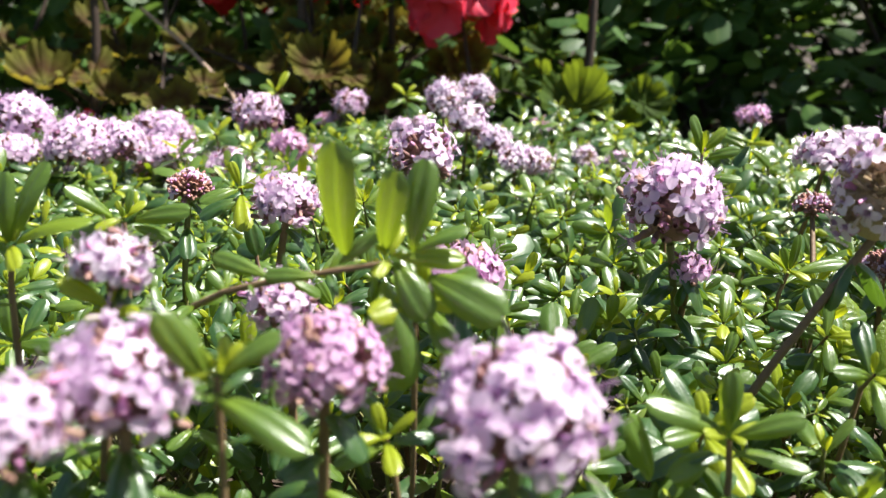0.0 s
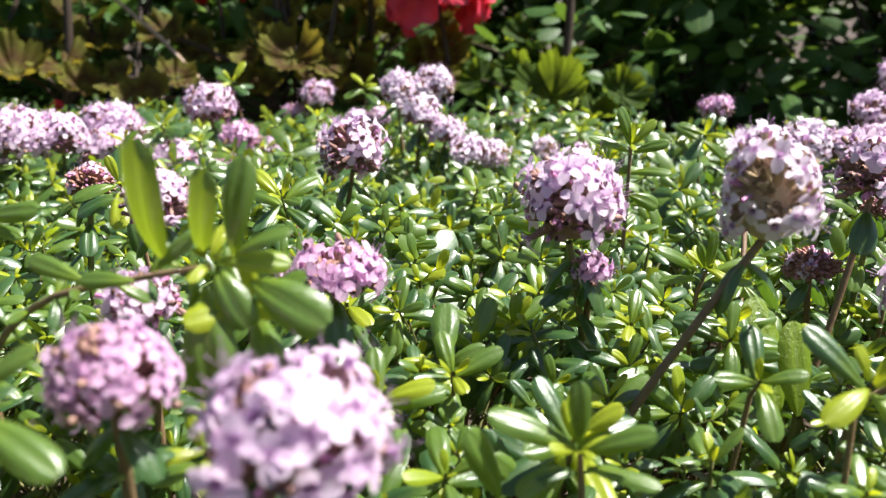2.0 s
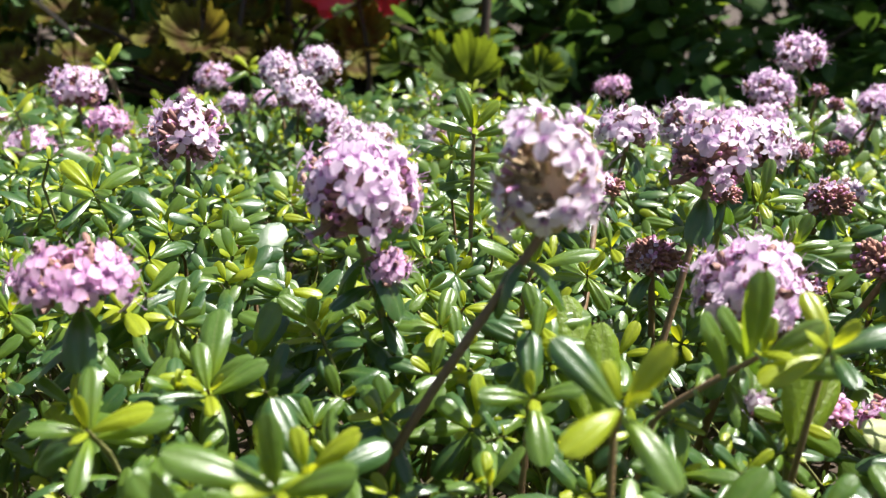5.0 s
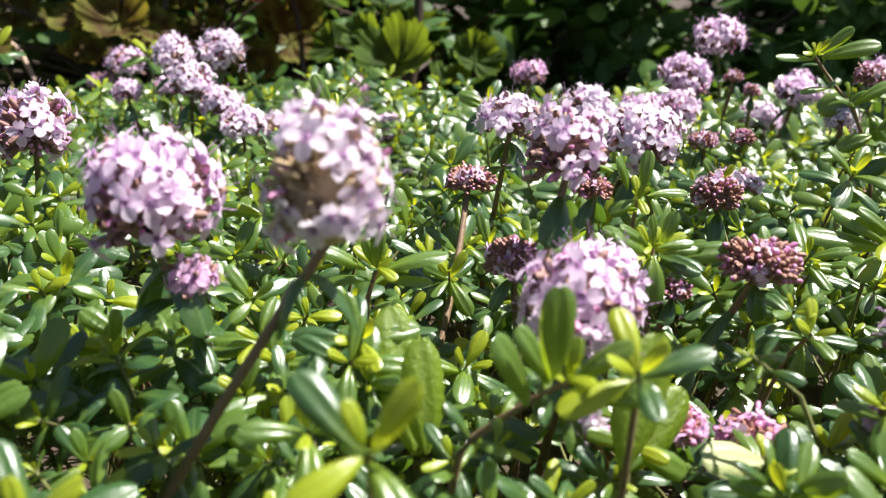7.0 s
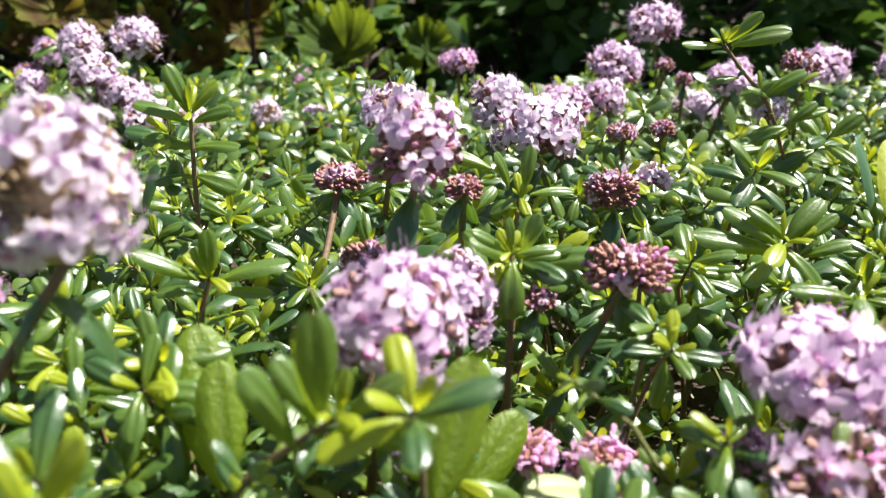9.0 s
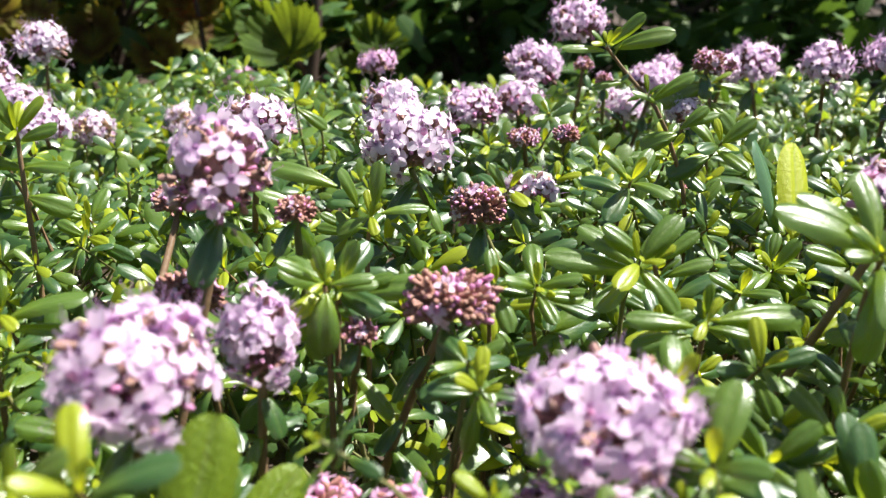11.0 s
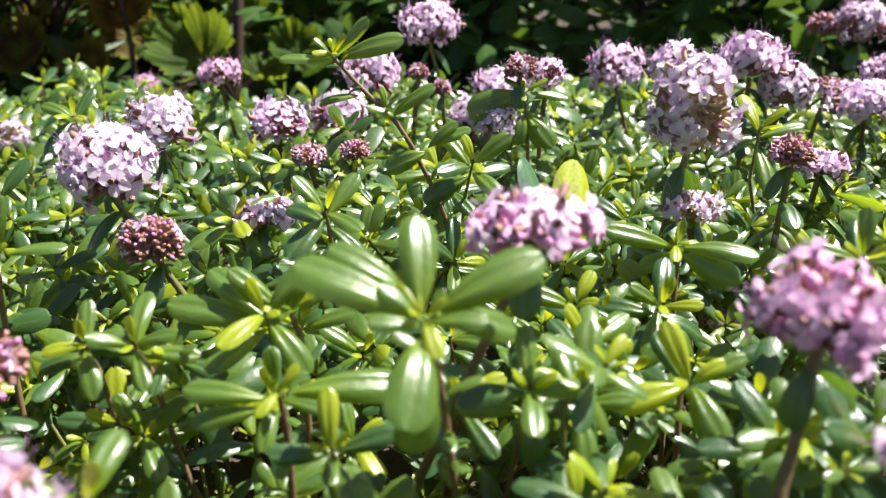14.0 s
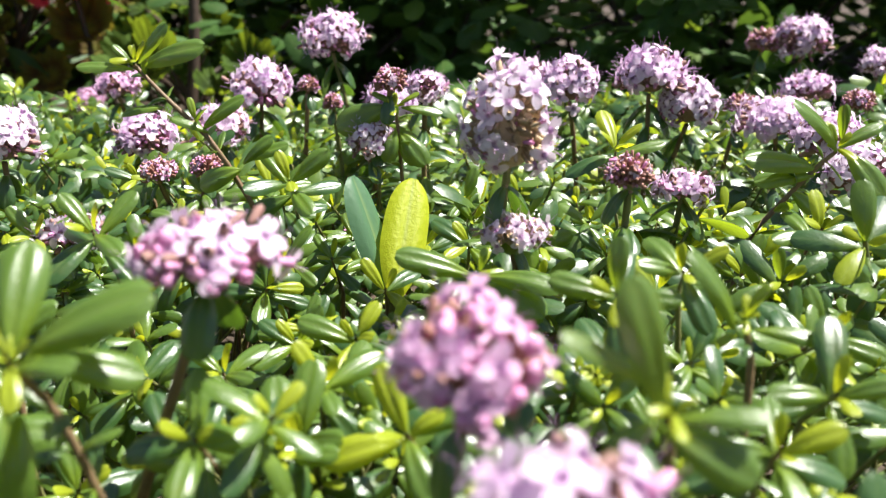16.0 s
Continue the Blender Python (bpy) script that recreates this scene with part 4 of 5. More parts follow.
open_sprig((0.2146, 0.2270, 0.0660), [(0.2147, 0.2300, 0.0562)], [
    ((0.2123, 0.2270, 0.0658), (-0.99, 0.05, 0.11), 12.0, 0),
    ((0.2141, 0.2270, 0.0680), (-0.02, -0.22, 0.97), 6.6, 1),
    ((0.2164, 0.2270, 0.0668), (0.99, 0.14, -0.01), 16.9, 0),
    ((0.2150, 0.2270, 0.0655), (0.95, -0.31, -0.08), 7.1, 1),
    ((0.2119, 0.2270, 0.0640), (-0.98, -0.07, -0.16), 10.7, 0),
    ((0.2146, 0.2270, 0.0660), (0.34, -0.08, 0.94), 2.5, 2),
])
open_sprig((0.2141, 0.3180, 0.1042), [(0.2208, 0.3180, 0.0963), (0.2299, 0.3180, 0.0876), (0.2427, 0.3230, 0.0582)], [
    ((0.2138, 0.3180, 0.1042), (-0.67, 0.00, 0.74), 5.7, 1),
    ((0.2150, 0.3180, 0.1046), (0.67, -0.23, 0.71), 11.7, 0),
    ((0.2162, 0.3180, 0.1039), (0.92, -0.28, 0.29), 15.8, 0),
    ((0.2137, 0.3180, 0.1034), (-0.99, -0.11, 0.06), 11.7, 1),
    ((0.2144, 0.3180, 0.1046), (0.11, -0.25, 0.96), 4.2, 2),
    ((0.2195, 0.3180, 0.0951), (-0.98, -0.15, -0.14), 9.1, 0),
    ((0.2277, 0.3180, 0.0904), (0.80, -0.13, 0.58), 12.2, 0),
    ((0.2260, 0.3180, 0.0924), (-0.19, 0.04, 0.98), 4.9, 2),
    ((0.2288, 0.3180, 0.0895), (-0.90, -0.18, 0.41), 8.3, 1),
    ((0.2358, 0.3180, 0.0825), (0.75, -0.01, 0.66), 9.2, 1),
    ((0.2361, 0.3180, 0.0832), (0.94, 0.01, 0.34), 10.6, 1),
    ((0.2350, 0.3180, 0.0812), (-0.92, 0.07, -0.38), 10.3, 0),
])
open_sprig((0.1205, 0.1680, 0.0736), [(0.1141, 0.1700, 0.0681), (0.1056, 0.1750, 0.0581)], [
    ((0.1189, 0.1680, 0.0739), (-0.01, -0.15, 0.99), 14.5, 1),
    ((0.1212, 0.1680, 0.0739), (0.16, 0.09, 0.98), 6.3, 2),
    ((0.1218, 0.1680, 0.0739), (0.73, -0.17, 0.67), 9.6, 1),
    ((0.1205, 0.1680, 0.0721), (0.93, -0.32, 0.16), 12.8, 1),
    ((0.1185, 0.1680, 0.0732), (-0.48, 0.01, 0.88), 9.6, 0),
    ((0.1158, 0.1680, 0.0701), (-0.40, -0.20, 0.89), 12.6, 0),
])
open_sprig((-0.0143, 0.1050, 0.0882), [(-0.0149, 0.1070, 0.0820)], [
    ((-0.0159, 0.1050, 0.0887), (-0.34, 0.06, 0.94), 6.7, 1),
    ((-0.0138, 0.1050, 0.0888), (0.19, -0.09, 0.98), 4.6, 2),
    ((-0.0136, 0.1050, 0.0885), (0.79, 0.14, 0.60), 8.2, 1),
    ((-0.0147, 0.1050, 0.0859), (0.89, -0.33, -0.30), 13.3, 1),
    ((-0.0149, 0.1050, 0.0884), (-0.27, -0.24, 0.93), 4.2, 2),
    ((-0.0153, 0.1050, 0.0873), (-0.39, -0.30, 0.87), 11.0, 0),
], 0.6)
open_sprig((0.3035, 0.2050, 0.0825), [(0.3044, 0.2080, 0.0731)], [
    ((0.3021, 0.2050, 0.0837), (-0.26, -0.04, 0.97), 13.8, 0),
    ((0.3035, 0.2050, 0.0822), (0.96, -0.24, 0.17), 8.9, 1),
    ((0.3011, 0.2050, 0.0861), (-0.82, -0.16, 0.55), 10.6, 0),
    ((0.3031, 0.2050, 0.0813), (0.85, -0.38, -0.38), 9.3, 1),
    ((0.3035, 0.2050, 0.0825), (0.62, -0.02, 0.79), 2.0, 2),
    ((0.3019, 0.2050, 0.0819), (-0.86, -0.34, -0.38), 5.4, 1),
])
open_sprig((0.1478, 0.2300, 0.0727), [(0.1483, 0.2300, 0.0626)], [
    ((0.1467, 0.2300, 0.0734), (-0.78, -0.28, 0.56), 8.4, 1),
    ((0.1478, 0.2300, 0.0740), (-0.16, -0.18, 0.97), 6.5, 0),
    ((0.1489, 0.2300, 0.0729), (0.98, 0.10, 0.16), 7.6, 1),
    ((0.1479, 0.2300, 0.0715), (-0.04, -0.35, -0.94), 11.0, 0),
    ((0.1478, 0.2300, 0.0729), (0.03, 0.24, 0.97), 2.4, 2),
    ((0.1500, 0.2300, 0.0718), (0.99, 0.01, 0.17), 7.2, 0),
])
open_sprig((0.0913, 0.2300, 0.0669), [(0.0892, 0.2300, 0.0598)], [
    ((0.0892, 0.2300, 0.0672), (-0.83, -0.26, 0.49), 12.7, 0),
    ((0.0913, 0.2300, 0.0678), (0.07, -0.21, 0.97), 10.2, 0),
    ((0.0928, 0.2300, 0.0667), (0.95, 0.18, 0.24), 13.9, 0),
    ((0.0911, 0.2300, 0.0676), (-0.33, -0.11, 0.94), 6.7, 1),
    ((0.0916, 0.2300, 0.0678), (0.29, 0.18, 0.94), 5.2, 2),
    ((0.0901, 0.2300, 0.0650), (-0.96, 0.22, -0.16), 9.9, 0),
    ((0.0927, 0.2300, 0.0650), (1.00, 0.07, -0.07), 10.3, 1),
])
open_sprig((0.3664, 0.3180, 0.0848), [(0.3620, 0.3180, 0.0808), (0.3465, 0.3180, 0.0618)], [
    ((0.3664, 0.3180, 0.0848), (-0.70, -0.25, 0.66), 17.5, 0),
    ((0.3669, 0.3180, 0.0856), (0.87, 0.04, 0.50), 10.1, 1),
    ((0.3672, 0.3180, 0.0877), (-0.18, -0.30, 0.94), 8.2, 1),
    ((0.3689, 0.3180, 0.0843), (0.58, -0.36, -0.73), 12.3, 0),
    ((0.3620, 0.3180, 0.0810), (-0.95, -0.25, 0.18), 17.8, 0),
    ((0.3622, 0.3180, 0.0795), (-0.99, -0.02, -0.11), 13.2, 0),
    ((0.3662, 0.3180, 0.0861), (-0.36, 0.04, 0.93), 5.0, 2),
    ((0.3576, 0.3180, 0.0757), (0.76, -0.12, -0.63), 7.1, 1),
])
open_sprig((0.0535, 0.1370, 0.0672), [(0.0543, 0.1370, 0.0595)], [
    ((0.0526, 0.1370, 0.0681), (-0.90, -0.12, 0.41), 13.7, 0),
    ((0.0533, 0.1370, 0.0686), (-0.06, -0.02, 1.00), 10.0, 0),
    ((0.0543, 0.1370, 0.0677), (0.86, -0.23, 0.46), 10.7, 1),
    ((0.0530, 0.1370, 0.0681), (-0.89, -0.07, 0.44), 8.9, 1),
    ((0.0533, 0.1370, 0.0686), (-0.23, -0.22, 0.95), 5.1, 2),
    ((0.0546, 0.1370, 0.0653), (0.94, -0.34, -0.04), 10.7, 0),
    ((0.0422, 0.1370, 0.0597), (-0.35, -0.26, 0.90), 13.6, 1),
    ((0.0512, 0.1370, 0.0651), (-0.80, -0.34, -0.49), 7.9, 0),
])
open_sprig((-0.0525, 0.1670, 0.0900), [(-0.0528, 0.1670, 0.0838)], [
    ((-0.0541, 0.1670, 0.0903), (-0.71, -0.31, 0.64), 10.6, 0),
    ((-0.0519, 0.1670, 0.0915), (0.18, 0.14, 0.97), 4.7, 1),
    ((-0.0503, 0.1670, 0.0905), (0.94, -0.24, 0.23), 12.3, 0),
    ((-0.0525, 0.1670, 0.0902), (-0.03, -0.27, 0.96), 3.0, 2),
    ((-0.0531, 0.1670, 0.0893), (-0.95, 0.05, -0.31), 10.8, 1),
    ((-0.0509, 0.1670, 0.0893), (0.96, -0.19, -0.19), 8.1, 0),
])
open_sprig((-0.0628, 0.1470, 0.0900), [(-0.0638, 0.1470, 0.0821)], [
    ((-0.0632, 0.1470, 0.0909), (0.01, 0.08, 1.00), 11.8, 1),
    ((-0.0617, 0.1470, 0.0910), (0.95, -0.02, 0.31), 14.0, 2),
    ((-0.0622, 0.1470, 0.0914), (0.40, 0.17, 0.90), 14.2, 1),
    ((-0.0638, 0.1470, 0.0899), (-0.88, -0.07, 0.47), 8.2, 1),
])
open_sprig((0.0777, 0.2770, 0.0901), [(0.0776, 0.2770, 0.0771)], [
    ((0.0774, 0.2770, 0.0901), (-0.33, -0.13, 0.93), 11.9, 1),
    ((0.0780, 0.2770, 0.0901), (0.63, 0.06, 0.77), 9.7, 2),
    ((0.0786, 0.2770, 0.0882), (0.89, -0.31, 0.34), 10.5, 1),
    ((0.0770, 0.2770, 0.0881), (-0.94, -0.07, 0.34), 12.6, 0),
    ((0.0778, 0.2770, 0.0820), (-0.98, 0.15, 0.15), 12.5, 0),
    ((0.0781, 0.2770, 0.0820), (0.95, -0.30, 0.09), 11.8, 0),
    ((0.0778, 0.2770, 0.0754), (-0.98, -0.13, -0.18), 9.6, 0),
    ((0.0781, 0.2770, 0.0754), (0.93, 0.10, -0.35), 9.7, 1),
    ((0.0777, 0.2770, 0.0904), (0.06, -0.22, 0.97), 6.7, 2),
])
open_sprig((0.2871, 0.2830, 0.0684), [(0.2876, 0.2830, 0.0628)], [
    ((0.2860, 0.2830, 0.0687), (-0.95, -0.06, 0.30), 14.9, 1),
    ((0.2876, 0.2830, 0.0696), (0.17, -0.04, 0.98), 4.8, 1),
    ((0.2886, 0.2830, 0.0684), (0.94, -0.33, -0.02), 14.9, 1),
    ((0.2871, 0.2830, 0.0687), (0.97, 0.24, 0.09), 5.2, 2),
    ((0.2860, 0.2830, 0.0673), (-0.87, -0.05, -0.49), 7.0, 0),
    ((0.2887, 0.2830, 0.0668), (0.86, -0.35, -0.38), 12.5, 0),
])
open_sprig((0.3234, 0.2430, 0.0758), [(0.3249, 0.2430, 0.0693)], [
    ((0.3219, 0.2430, 0.0750), (-0.51, 0.09, 0.85), 13.2, 0),
    ((0.3233, 0.2430, 0.0771), (0.42, -0.14, 0.90), 5.7, 2),
    ((0.3247, 0.2430, 0.0750), (0.97, -0.25, -0.08), 9.3, 1),
    ((0.3220, 0.2430, 0.0745), (-0.84, -0.22, -0.50), 3.0, 2),
    ((0.3234, 0.2430, 0.0754), (-0.74, 0.21, 0.63), 4.9, 1),
])
open_sprig((0.2654, 0.3830, 0.0842), [(0.2661, 0.3830, 0.0783), (0.2679, 0.3830, 0.0451)], [
    ((0.2638, 0.3830, 0.0850), (-0.93, 0.09, -0.36), 17.3, 0),
    ((0.2671, 0.3830, 0.0850), (0.98, 0.10, -0.16), 12.3, 0),
    ((0.2651, 0.3830, 0.0858), (-0.82, -0.30, 0.49), 7.6, 1),
    ((0.2663, 0.3830, 0.0858), (0.87, -0.02, 0.49), 7.0, 2),
    ((0.2653, 0.3830, 0.0783), (-0.26, -0.35, -0.90), 10.0, 0),
    ((0.2666, 0.3830, 0.0775), (0.62, -0.34, -0.71), 12.5, 0),
    ((0.2662, 0.3830, 0.0750), (0.58, -0.29, -0.76), 8.7, 0),
])


def near_shoots():
    """Shoots that stand a little proud of the carpet along the front of the bed."""
    rng = np.random.default_rng(77)
    for k in range(108):
        x = -0.04 + 0.40 * (k % 18 + rng.uniform(0.1, 0.9)) / 18
        y = 0.205 + 0.026 * (k // 18) + rng.uniform(0, 0.026) + 0.12 * max(0, x - 0.12) * 2
        if hollows(x, y) > 0.4:
            continue
        z = float(mat_height(x, y)) + rng.uniform(0.001, 0.006)
        thyme_sprig(x, y, z, rng.uniform(8.5, 11.0), (rng.normal(0, 0.3), rng.normal(-0.25, 0.25), 1), 5, 0.27)


near_shoots()


# ---- weed seedlings with larger leaves ----
def weed_plant(x, y, leaves, label):
    """A seedling; leaves: base height, way, length in mm, width share, bend, material."""
    top = thing("weed", (x, y, 0.0), label, "weed")
    for k, (base, way, up, length, width, bend, mat, tooth) in enumerate(leaves):
        p, g = leaf_points(27, 9, width * 0.88, bend, 0.9, tooth, 0.48)
        rot = axes_of(np.array([way], float), np.array([up], float))[0]
        part("leaf", Geo().grid(p, g).mesh("leaf", [mat]), top, matrix_of(rot, base, length / 1000))
        geo = Geo()
        add_tube(geo, curve_path((x, y, -0.003), base, (0.001, 0.001, 0), 5), [0.0011] * 5, 6)
        part("stalk", geo.mesh("stalk", [STEM_GREEN]), top)
    return top


weed_plant(0.1006, 0.1950, [
    ((0.1008, 0.1940, 0.0458), (-0.1715, 0.3036, 0.9372), (0.35, -0.85, 0.40), 26.4, 0.42, 0.10, WEED, 1),
    ((0.1023, 0.1880, 0.0500), (-0.0471, 0.2082, 0.9770), (0.2, -0.85, 0.40), 19.2, 0.42, 0.12, WEED, 1),
], "bright green seedling with toothed oval leaves among the thyme")
weed_plant(0.1356, 0.1850, [
    ((0.1330, 0.1800, 0.0524), (0.2540, 0.2717, 0.9283), (0.3, -0.85, 0.40), 22.1, 0.46, 0.05, WEED, 1),
    ((0.1367, 0.1900, 0.0456), (0.5965, 0.3426, 0.7258), (0.3, -0.8, 0.5), 17.5, 0.50, 0.10, WEED, 0),
    ((0.1570, 0.1850, 0.0512), (-0.8957, -0.3253, 0.3030), (0, -0.6, 0.8), 12.3, 0.60, 0.10, WEED_PALE, 0),
], "large bright green toothed leaf standing in the thyme")
weed_plant(0.2694, 0.3130, [
    ((0.2692, 0.3110, 0.0520), (0.1400, 0.5800, 0.8000), (0.30, -0.70, 0.60), 31.0, 0.40, 0.05, WEED_YELLOW, 0),
    ((0.2675, 0.3190, 0.0512), (-0.2102, 0.1393, 0.9677), (0.85, -0.50, 0.15), 28.7, 0.44, 0.10, WEED_BLUE, 0),
], "upright seedling with one yellow and one blue-green leaf")


# ---- geraniums ----
def geranium_leaf_mesh(radius, mat, seed, cup=0.25):
    rng = np.random.default_rng(seed)
    rows, cols = 10, 96
    r = np.linspace(0.02, 1, rows)[:, None]
    ang = np.linspace(0.16, 2 * np.pi - 0.16, cols)[None]
    edge = 1 + 0.05 * np.cos(7 * ang) + 0.055 * np.cos(28 * ang + 0.6) + 0.04 * np.sin(2 * ang + rng.uniform(0, 6))
    pleat = 0.12 * np.cos(7 * ang + 0.4) * r ** 1.4 + 0.12 * np.sin(3 * ang + rng.uniform(0, 6)) * r + 0.075 * np.cos(15 * ang + rng.uniform(0, 6)) * r ** 2.2 + 0.04 * np.cos(28 * ang) * r ** 4
    rad = radius * (r * (1 + (edge - 1) * r))
    z = radius * (pleat + cup * r ** 2)
    g = np.stack([np.broadcast_to(ang / 6.283, (rows, cols)), np.broadcast_to(r, (rows, cols))], -1)
    pts = np.stack([rad * np.cos(ang), rad * np.sin(ang), z + 0 * ang], -1)
    return Geo().grid(pts, g).mesh("leaf", [mat])


def geranium_petal(mat, seed):
    rng = np.random.default_rng(seed)
    g = uv_grid(8, 7)
    u, v = g[..., 0] * 2 - 1, g[..., 1]
    half = 0.46 * np.sin(np.pi * np.clip(0.06 + v * 0.80, 0, 1)) ** 0.8 * np.where(v > 0.98, 0.75, 1)
    z = 0.14 * np.sin(2.6 * v) + 0.10 * np.cos(3 * u + rng.uniform(0, 6)) * v + 0.04 * np.sin(9 * u + 5 * v) * v
    return Geo().grid(np.stack([v, half * u, z], -1), g).mesh("petal", [mat])


PETALS = {m.name: [geranium_petal(m, k) for k in range(4)] for m in (RED, PINK_RED)}


def geranium_bloom(x, y, z, radius, florets, mat, petal, foot, label, seed):
    """An umbel of broad-petalled florets on one stalk."""
    rng = np.random.default_rng(seed)
    top = thing("geranium_bloom", (*foot, 0.0), label, "flower", "red geranium blooms")
    centre = np.array([x, y, z])
    g = Geo()
    hub = centre - np.array([0, 0, radius * 0.35])
    add_tube(g, curve_path((*foot, -0.004), hub, (0.006, 0.004, 0), 8), np.linspace(0.0026, 0.002, 8), 8)
    part("stalk", g.mesh("stalk", [GERANIUM_STEM]), top)
    for k in range(florets):
        c = 1 - (k + 0.5) / florets * 1.55
        s, a = math.sqrt(max(0, 1 - c * c)), 2.4 * k + rng.normal(0, 0.2)
        out = np.array([s * math.cos(a), s * math.sin(a), c])
        at = centre + out * radius * 0.72
        g = Geo()
        add_tube(g, curve_path(hub, at, (0, 0, 0), 4), [0.0011] * 4, 5)
        part("pedicel", g.mesh("pedicel", [GERANIUM_STEM]), top)
        ref = np.cross(out, [0.3, 0.2, 0.9])
        ref /= np.linalg.norm(ref)
        other = np.cross(out, ref)
        for j in range(5):
            b = j * 2 * np.pi / 5 + rng.normal(0, 0.12)
            way = ref * np.cos(b) + other * np.sin(b) + out * 0.35
            rot = axes_of(way[None], out[None])[0]
            part("petal", PETALS[mat.name][rng.integers(0, 4)], top, matrix_of(rot, at, petal * rng.uniform(0.85, 1.1)))
    return top


def geranium_plant(x, y, leaves, mat, label, seed, height=0.2):
    """A geranium: stems and long-stalked round leaves; leaves: place, facing, radius in mm."""
    rng = np.random.default_rng(seed)
    top = thing("geranium", (x, y, 0.0), label, "geranium", "geranium plants")
    g = Geo()
    add_tube(g, curve_path((x, y, -0.004), (x + 0.01, y + 0.01, height), (0.008, 0, 0), 8), np.linspace(0.005, 0.003, 8), 8)
    part("main_stem", g.mesh("main_stem", [GERANIUM_STEM]), top)
    for k, (at, face, radius) in enumerate(leaves):
        face = np.array(face, float) / np.linalg.norm(face)
        way = np.cross(face, [rng.normal(0, 1), rng.normal(0, 0.4), 0.4])
        rot = axes_of(way[None], face[None])[0]
        part("leaf", geranium_leaf_mesh(radius / 1000, mat, seed * 31 + k, rng.uniform(0.1, 0.75)), top, matrix_of(rot, at))
        g = Geo()
        start = (x + 0.004, y + 0.004, max(0.01, at[2] * rng.uniform(0.3, 0.7)))
        add_tube(g, curve_path(start, at, (0, 0, 0.006), 6), np.linspace(0.0018, 0.0014, 6), 6)
        part("leaf_stalk", g.mesh("leaf_stalk", [GERANIUM_STEM]), top)
    return top


geranium_plant(-0.183, 0.807, [
    ((-0.133, 0.723, 0.083), (0.10, -0.72, 0.60), 25),
    ((-0.245, 0.687, 0.052), (0.00, -0.55, 0.80), 22),
    ((-0.264, 0.783, 0.097), (-0.20, -0.60, 0.70), 23),
    ((-0.170, 0.812, 0.105), (0.00, -0.45, 0.90), 25),
    ((-0.167, 0.744, 0.086), (-0.40, -0.60, 0.60), 20),
    ((-0.280, 0.720, 0.063), (-0.30, -0.60, 0.70), 18),
    ((-0.232, 0.723, 0.064), (0.40, -0.50, 0.70), 17),
    ((-0.113, 0.744, 0.078), (0.50, -0.60, 0.60), 18),
    ((-0.245, 0.802, 0.087), (0.30, -0.70, 0.50), 20),
    ((-0.170, 0.754, 0.053), (0.10, -0.40, 0.90), 20),
    ((-0.228, 0.838, 0.065), (0.20, -0.40, 0.90), 24),
    ((-0.122, 0.759, 0.059), (0.30, -0.55, 0.70), 23),
    ((-0.345, 0.837, 0.083), (0.00, -0.40, 0.90), 29),
    ((-0.134, 0.851, 0.092), (0.30, -0.40, 0.80), 24),
], ZONAL, "geranium with scalloped olive leaves ringed in brown", 3, 0.20)
geranium_plant(0.078, 0.775, [
    ((0.077, 0.715, 0.058), (-0.15, -0.70, 0.62), 28),
    ((0.136, 0.752, 0.058), (0.20, -0.70, 0.50), 20),
    ((0.049, 0.771, 0.071), (-0.30, -0.70, 0.50), 17),
    ((0.089, 0.837, 0.071), (0.20, -0.60, 0.50), 22),
    ((0.017, 0.829, 0.060), (-0.20, -0.70, 0.40), 21),
    ((0.115, 0.736, 0.043), (0.20, -0.30, 0.90), 17),
    ((0.063, 0.915, 0.093), (0.00, -0.50, 0.80), 28),
    ((0.154, 0.861, 0.071), (0.20, -0.40, 0.80), 21),
    ((-0.009, 0.962, 0.090), (0.00, -0.50, 0.80), 27),
], GERANIUM_LEAF, "green geranium with scalloped rounded leaves in half shade", 4, 0.20)
geranium_plant(-0.357, 0.764, [
    ((-0.342, 0.750, 0.069), (0.00, -0.40, 0.90), 26),
    ((-0.312, 0.726, 0.053), (0.30, -0.40, 0.80), 21),
    ((-0.404, 0.835, 0.087), (0.00, -0.40, 0.90), 32),
    ((-0.400, 0.892, 0.101), (0.20, -0.40, 0.80), 31),
    ((-0.373, 0.726, 0.065), (0.20, -0.40, 0.80), 28),
    ((-0.435, 0.782, 0.089), (0.20, -0.40, 0.80), 30),
], ZONAL, "geranium with rounded leaves in shade", 6, 0.20)
leaf_rng = np.random.default_rng(90)
geranium_plant(-0.110, 0.890, [
    ((leaf_rng.uniform(-0.24, 0.0), leaf_rng.uniform(0.83, 0.97), leaf_rng.uniform(0.04, 0.165)), (leaf_rng.normal(0, 0.3), -0.6, leaf_rng.uniform(0.3, 0.9)), leaf_rng.uniform(17, 26)) for k in range(26)
], ZONAL, "geranium with crowded brownish olive leaves in half shade", 8, 0.16)
geranium_bloom(-0.026, 0.840, 0.145, 0.046, 18, PINK_RED, 0.030, (-0.013, 0.825), "pinkish red geranium bloom on a tall stalk", 1)
geranium_bloom(-0.252, 0.892, 0.159, 0.034, 10, RED, 0.026, (-0.246, 0.868), "deep red geranium bloom on a tall stalk", 2)
geranium_bloom(-0.157, 0.931, 0.165, 0.036, 10, RED, 0.026, (-0.153, 0.905), "deep red geranium bloom on a tall stalk", 5)
geranium_bloom(-0.047, 1.074, 0.051, 0.016, 4, RED, 0.020, (-0.043, 1.071), "small dark red geranium bloom hanging low in the shade", 7)
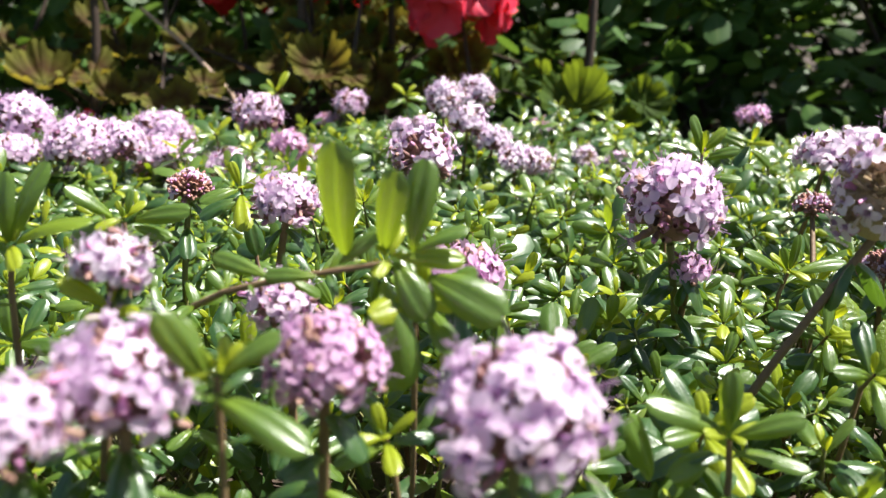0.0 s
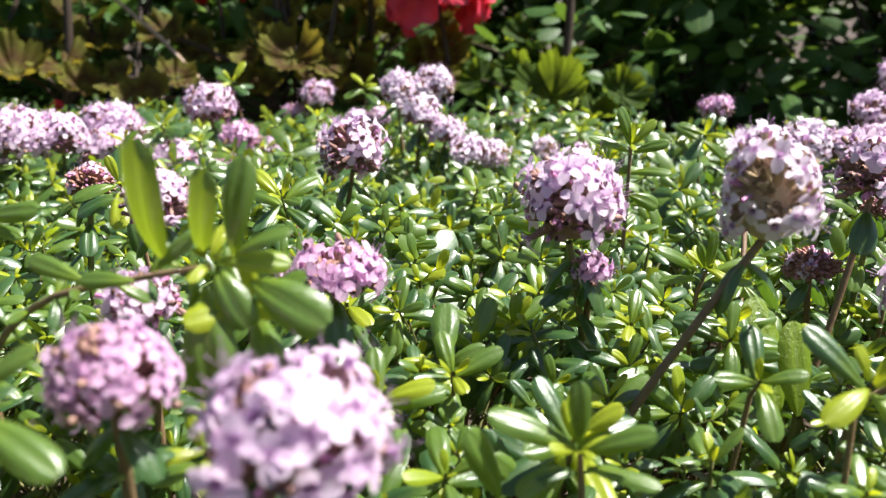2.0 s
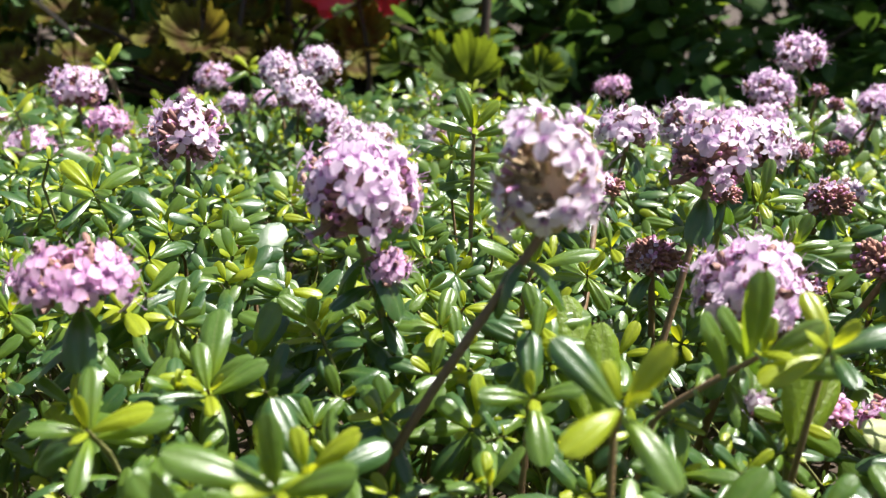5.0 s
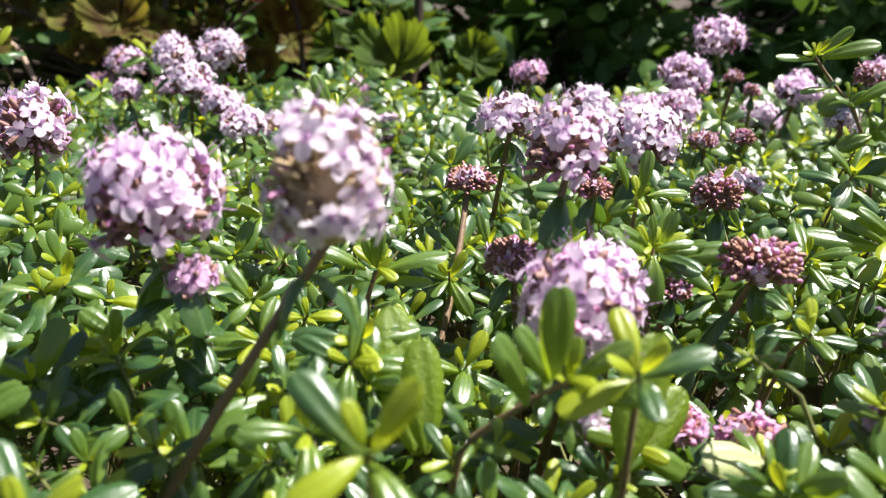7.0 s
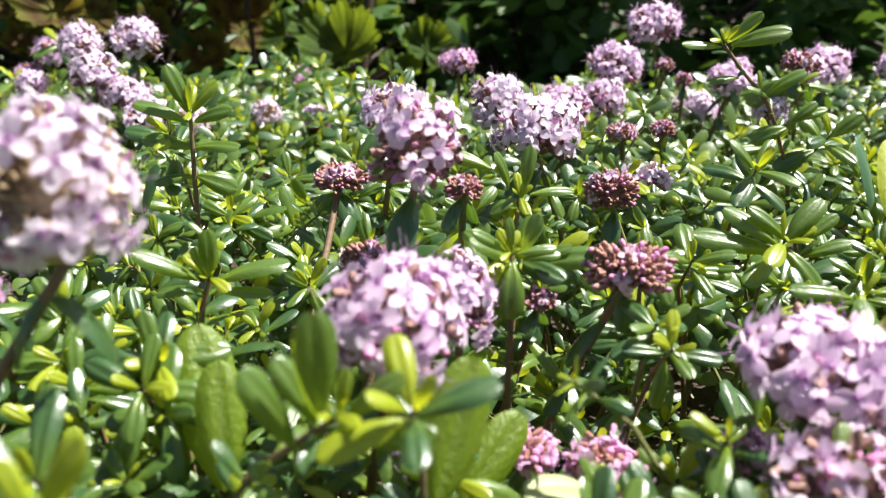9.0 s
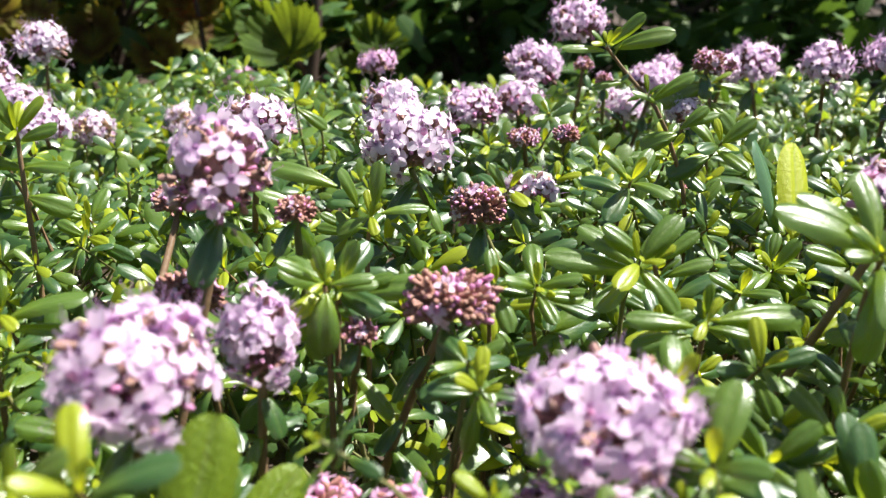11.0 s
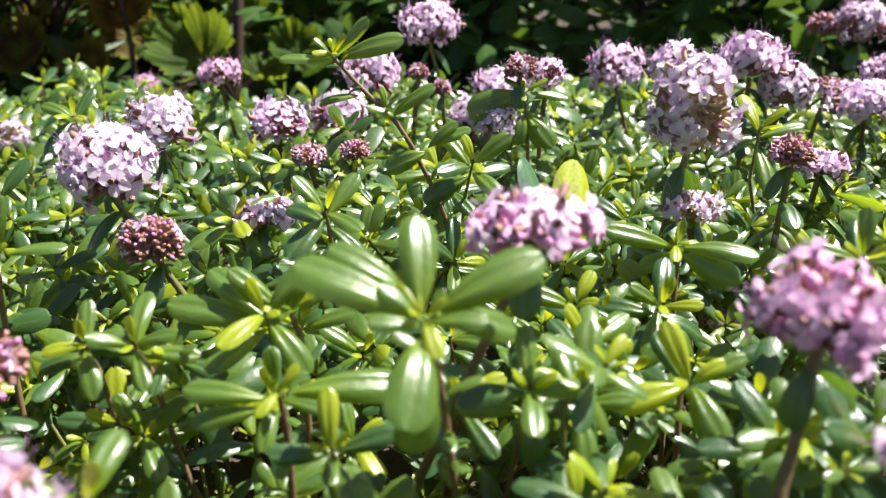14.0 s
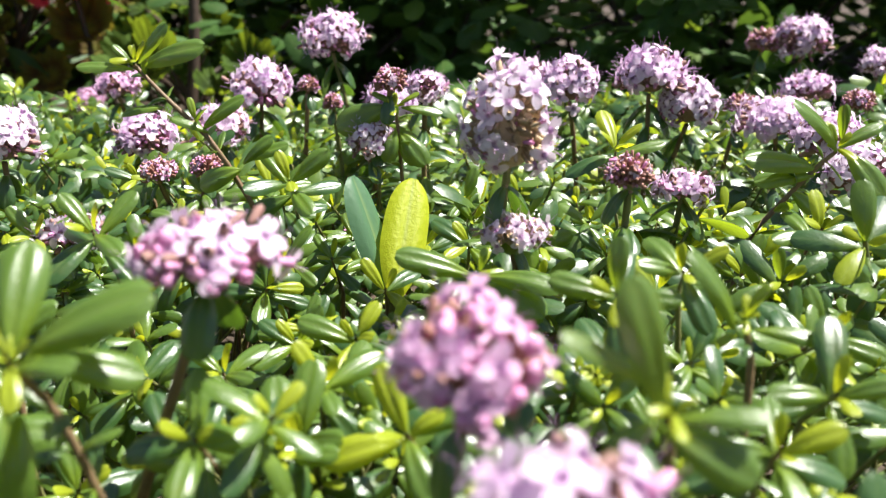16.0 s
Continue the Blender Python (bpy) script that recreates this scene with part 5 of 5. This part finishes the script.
geranium_bloom(-0.314, 0.680, 0.042, 0.005, 3, RED, 0.005, (-0.324, 0.693), "small red geranium bloom low beside the leaves", 8)
dry = thing("dry_twig", (-0.181, 0.720, -0.003), "pale dry leafless twig leaning among the geraniums", "twig")
geo = Geo()
add_tube(geo, [(-0.301, 0.769, 0.127), (-0.254, 0.751, 0.095), (-0.212, 0.733, 0.059), (-0.181, 0.720, -0.003)], [0.0016, 0.0017, 0.0019, 0.002], 7)
part("twig", geo.mesh("twig", [DRY]), dry)


# ---- shrubs behind ----
def shrub(x, y, wide, deep, high, leaves, length, seed, label, light=0.15, low=0.02):
    """A leafy shrub: bent stems and a crown of separate leaves."""
    rng = np.random.default_rng(seed)
    top = thing("shrub", (x, y, 0.0), label, "shrub", "shrubs behind the flowers")
    for k in range(7):
        g = Geo()
        end = (x + rng.uniform(-0.5, 0.5) * wide, y + rng.uniform(-0.4, 0.4) * deep, high * rng.uniform(0.6, 0.95))
        add_tube(g, curve_path((x + rng.uniform(-0.3, 0.3) * wide, y + rng.uniform(-0.3, 0.3) * deep, -0.004), end, (rng.normal(0, 0.02), rng.normal(0, 0.02), 0), 8), np.linspace(0.0026, 0.0012, 8) if low > 0.1 else np.linspace(0.0040, 0.0015, 8), 7)
        part("limb", g.mesh("limb", [GERANIUM_STEM]), top)
    clumps = max(12, leaves // 16)
    cx = x + rng.uniform(-0.5, 0.5, clumps) * wide
    cy = y + rng.uniform(-0.5, 0.5, clumps) * deep
    cz = low + rng.uniform(0, 1, clumps) ** 0.8 * (high - low)
    pick = rng.integers(0, clumps, leaves)
    place = np.stack([cx, cy, cz], -1)[pick] + rng.normal(0, length * 0.9, (leaves, 3))
    place[:, 2] = np.maximum(place[:, 2], 0.012)
    way = np.stack([rng.normal(0, 1, leaves), rng.normal(-0.3, 1, leaves), rng.normal(-0.1, 0.5, leaves)], -1)
    rot = axes_of(way, np.stack([rng.normal(0, 0.45, leaves), rng.normal(-0.25, 0.45, leaves), np.ones(leaves)], -1))
    size = length * np.exp(rng.normal(0, 0.25, leaves))
    rows = 6 if y < 1.1 else 4
    shapes = [leaf_points(rows, 3, w, b, c, 0, k) for w, b, c, k in ((0.62, 0.12, 0.6, 0.45), (0.52, 0.25, 0.8, 0.40), (0.70, 0.05, 0.5, 0.50))]
    which = rng.integers(0, 3, leaves)
    g = Geo()
    for k, (p, uv) in enumerate(shapes):
        s = which == k
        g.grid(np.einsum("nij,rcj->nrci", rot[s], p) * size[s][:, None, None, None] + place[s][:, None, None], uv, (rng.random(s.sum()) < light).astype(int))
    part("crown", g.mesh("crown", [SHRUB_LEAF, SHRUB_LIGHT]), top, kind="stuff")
    return top


# three leafy canopies, added above the view to cast shade on what stands below
shrub(-0.24, 0.80, 0.50, 0.36, 0.40, 330, 0.040, 41, "leafy canopy added above the view to shade the geraniums", 0.2, 0.22)
shrub(0.64, 0.94, 0.66, 0.40, 0.45, 560, 0.040, 42, "leafy canopy added above the view to shade the right background", 0.2, 0.22)
shrub(-0.65, 0.90, 0.60, 0.40, 0.42, 380, 0.040, 43, "leafy canopy added above the view to shade the bed's left edge", 0.2, 0.22)
shrub(0.20, 0.90, 0.50, 0.18, 0.10, 500, 0.026, 31, "low dark leafy growth under the shrubs", 0.05, 0.0)
shrub(0.68, 0.86, 0.50, 0.20, 0.10, 500, 0.026, 32, "low dark leafy growth under the shrubs", 0.05, 0.0)
shrub(-0.25, 0.92, 0.50, 0.18, 0.09, 450, 0.026, 33, "low dark leafy growth under the geraniums", 0.05, 0.0)
shrub(-0.62, 0.84, 0.45, 0.20, 0.10, 450, 0.026, 34, "low dark leafy growth beside the bed", 0.05, 0.0)
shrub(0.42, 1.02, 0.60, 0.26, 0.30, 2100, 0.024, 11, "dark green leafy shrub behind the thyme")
# three in ten of its leaves, picked at random, take the lighter green
shrub(0.95, 1.00, 0.55, 0.30, 0.34, 1800, 0.026, 12, "dark green leafy shrub with many lighter green leaves", 0.3)
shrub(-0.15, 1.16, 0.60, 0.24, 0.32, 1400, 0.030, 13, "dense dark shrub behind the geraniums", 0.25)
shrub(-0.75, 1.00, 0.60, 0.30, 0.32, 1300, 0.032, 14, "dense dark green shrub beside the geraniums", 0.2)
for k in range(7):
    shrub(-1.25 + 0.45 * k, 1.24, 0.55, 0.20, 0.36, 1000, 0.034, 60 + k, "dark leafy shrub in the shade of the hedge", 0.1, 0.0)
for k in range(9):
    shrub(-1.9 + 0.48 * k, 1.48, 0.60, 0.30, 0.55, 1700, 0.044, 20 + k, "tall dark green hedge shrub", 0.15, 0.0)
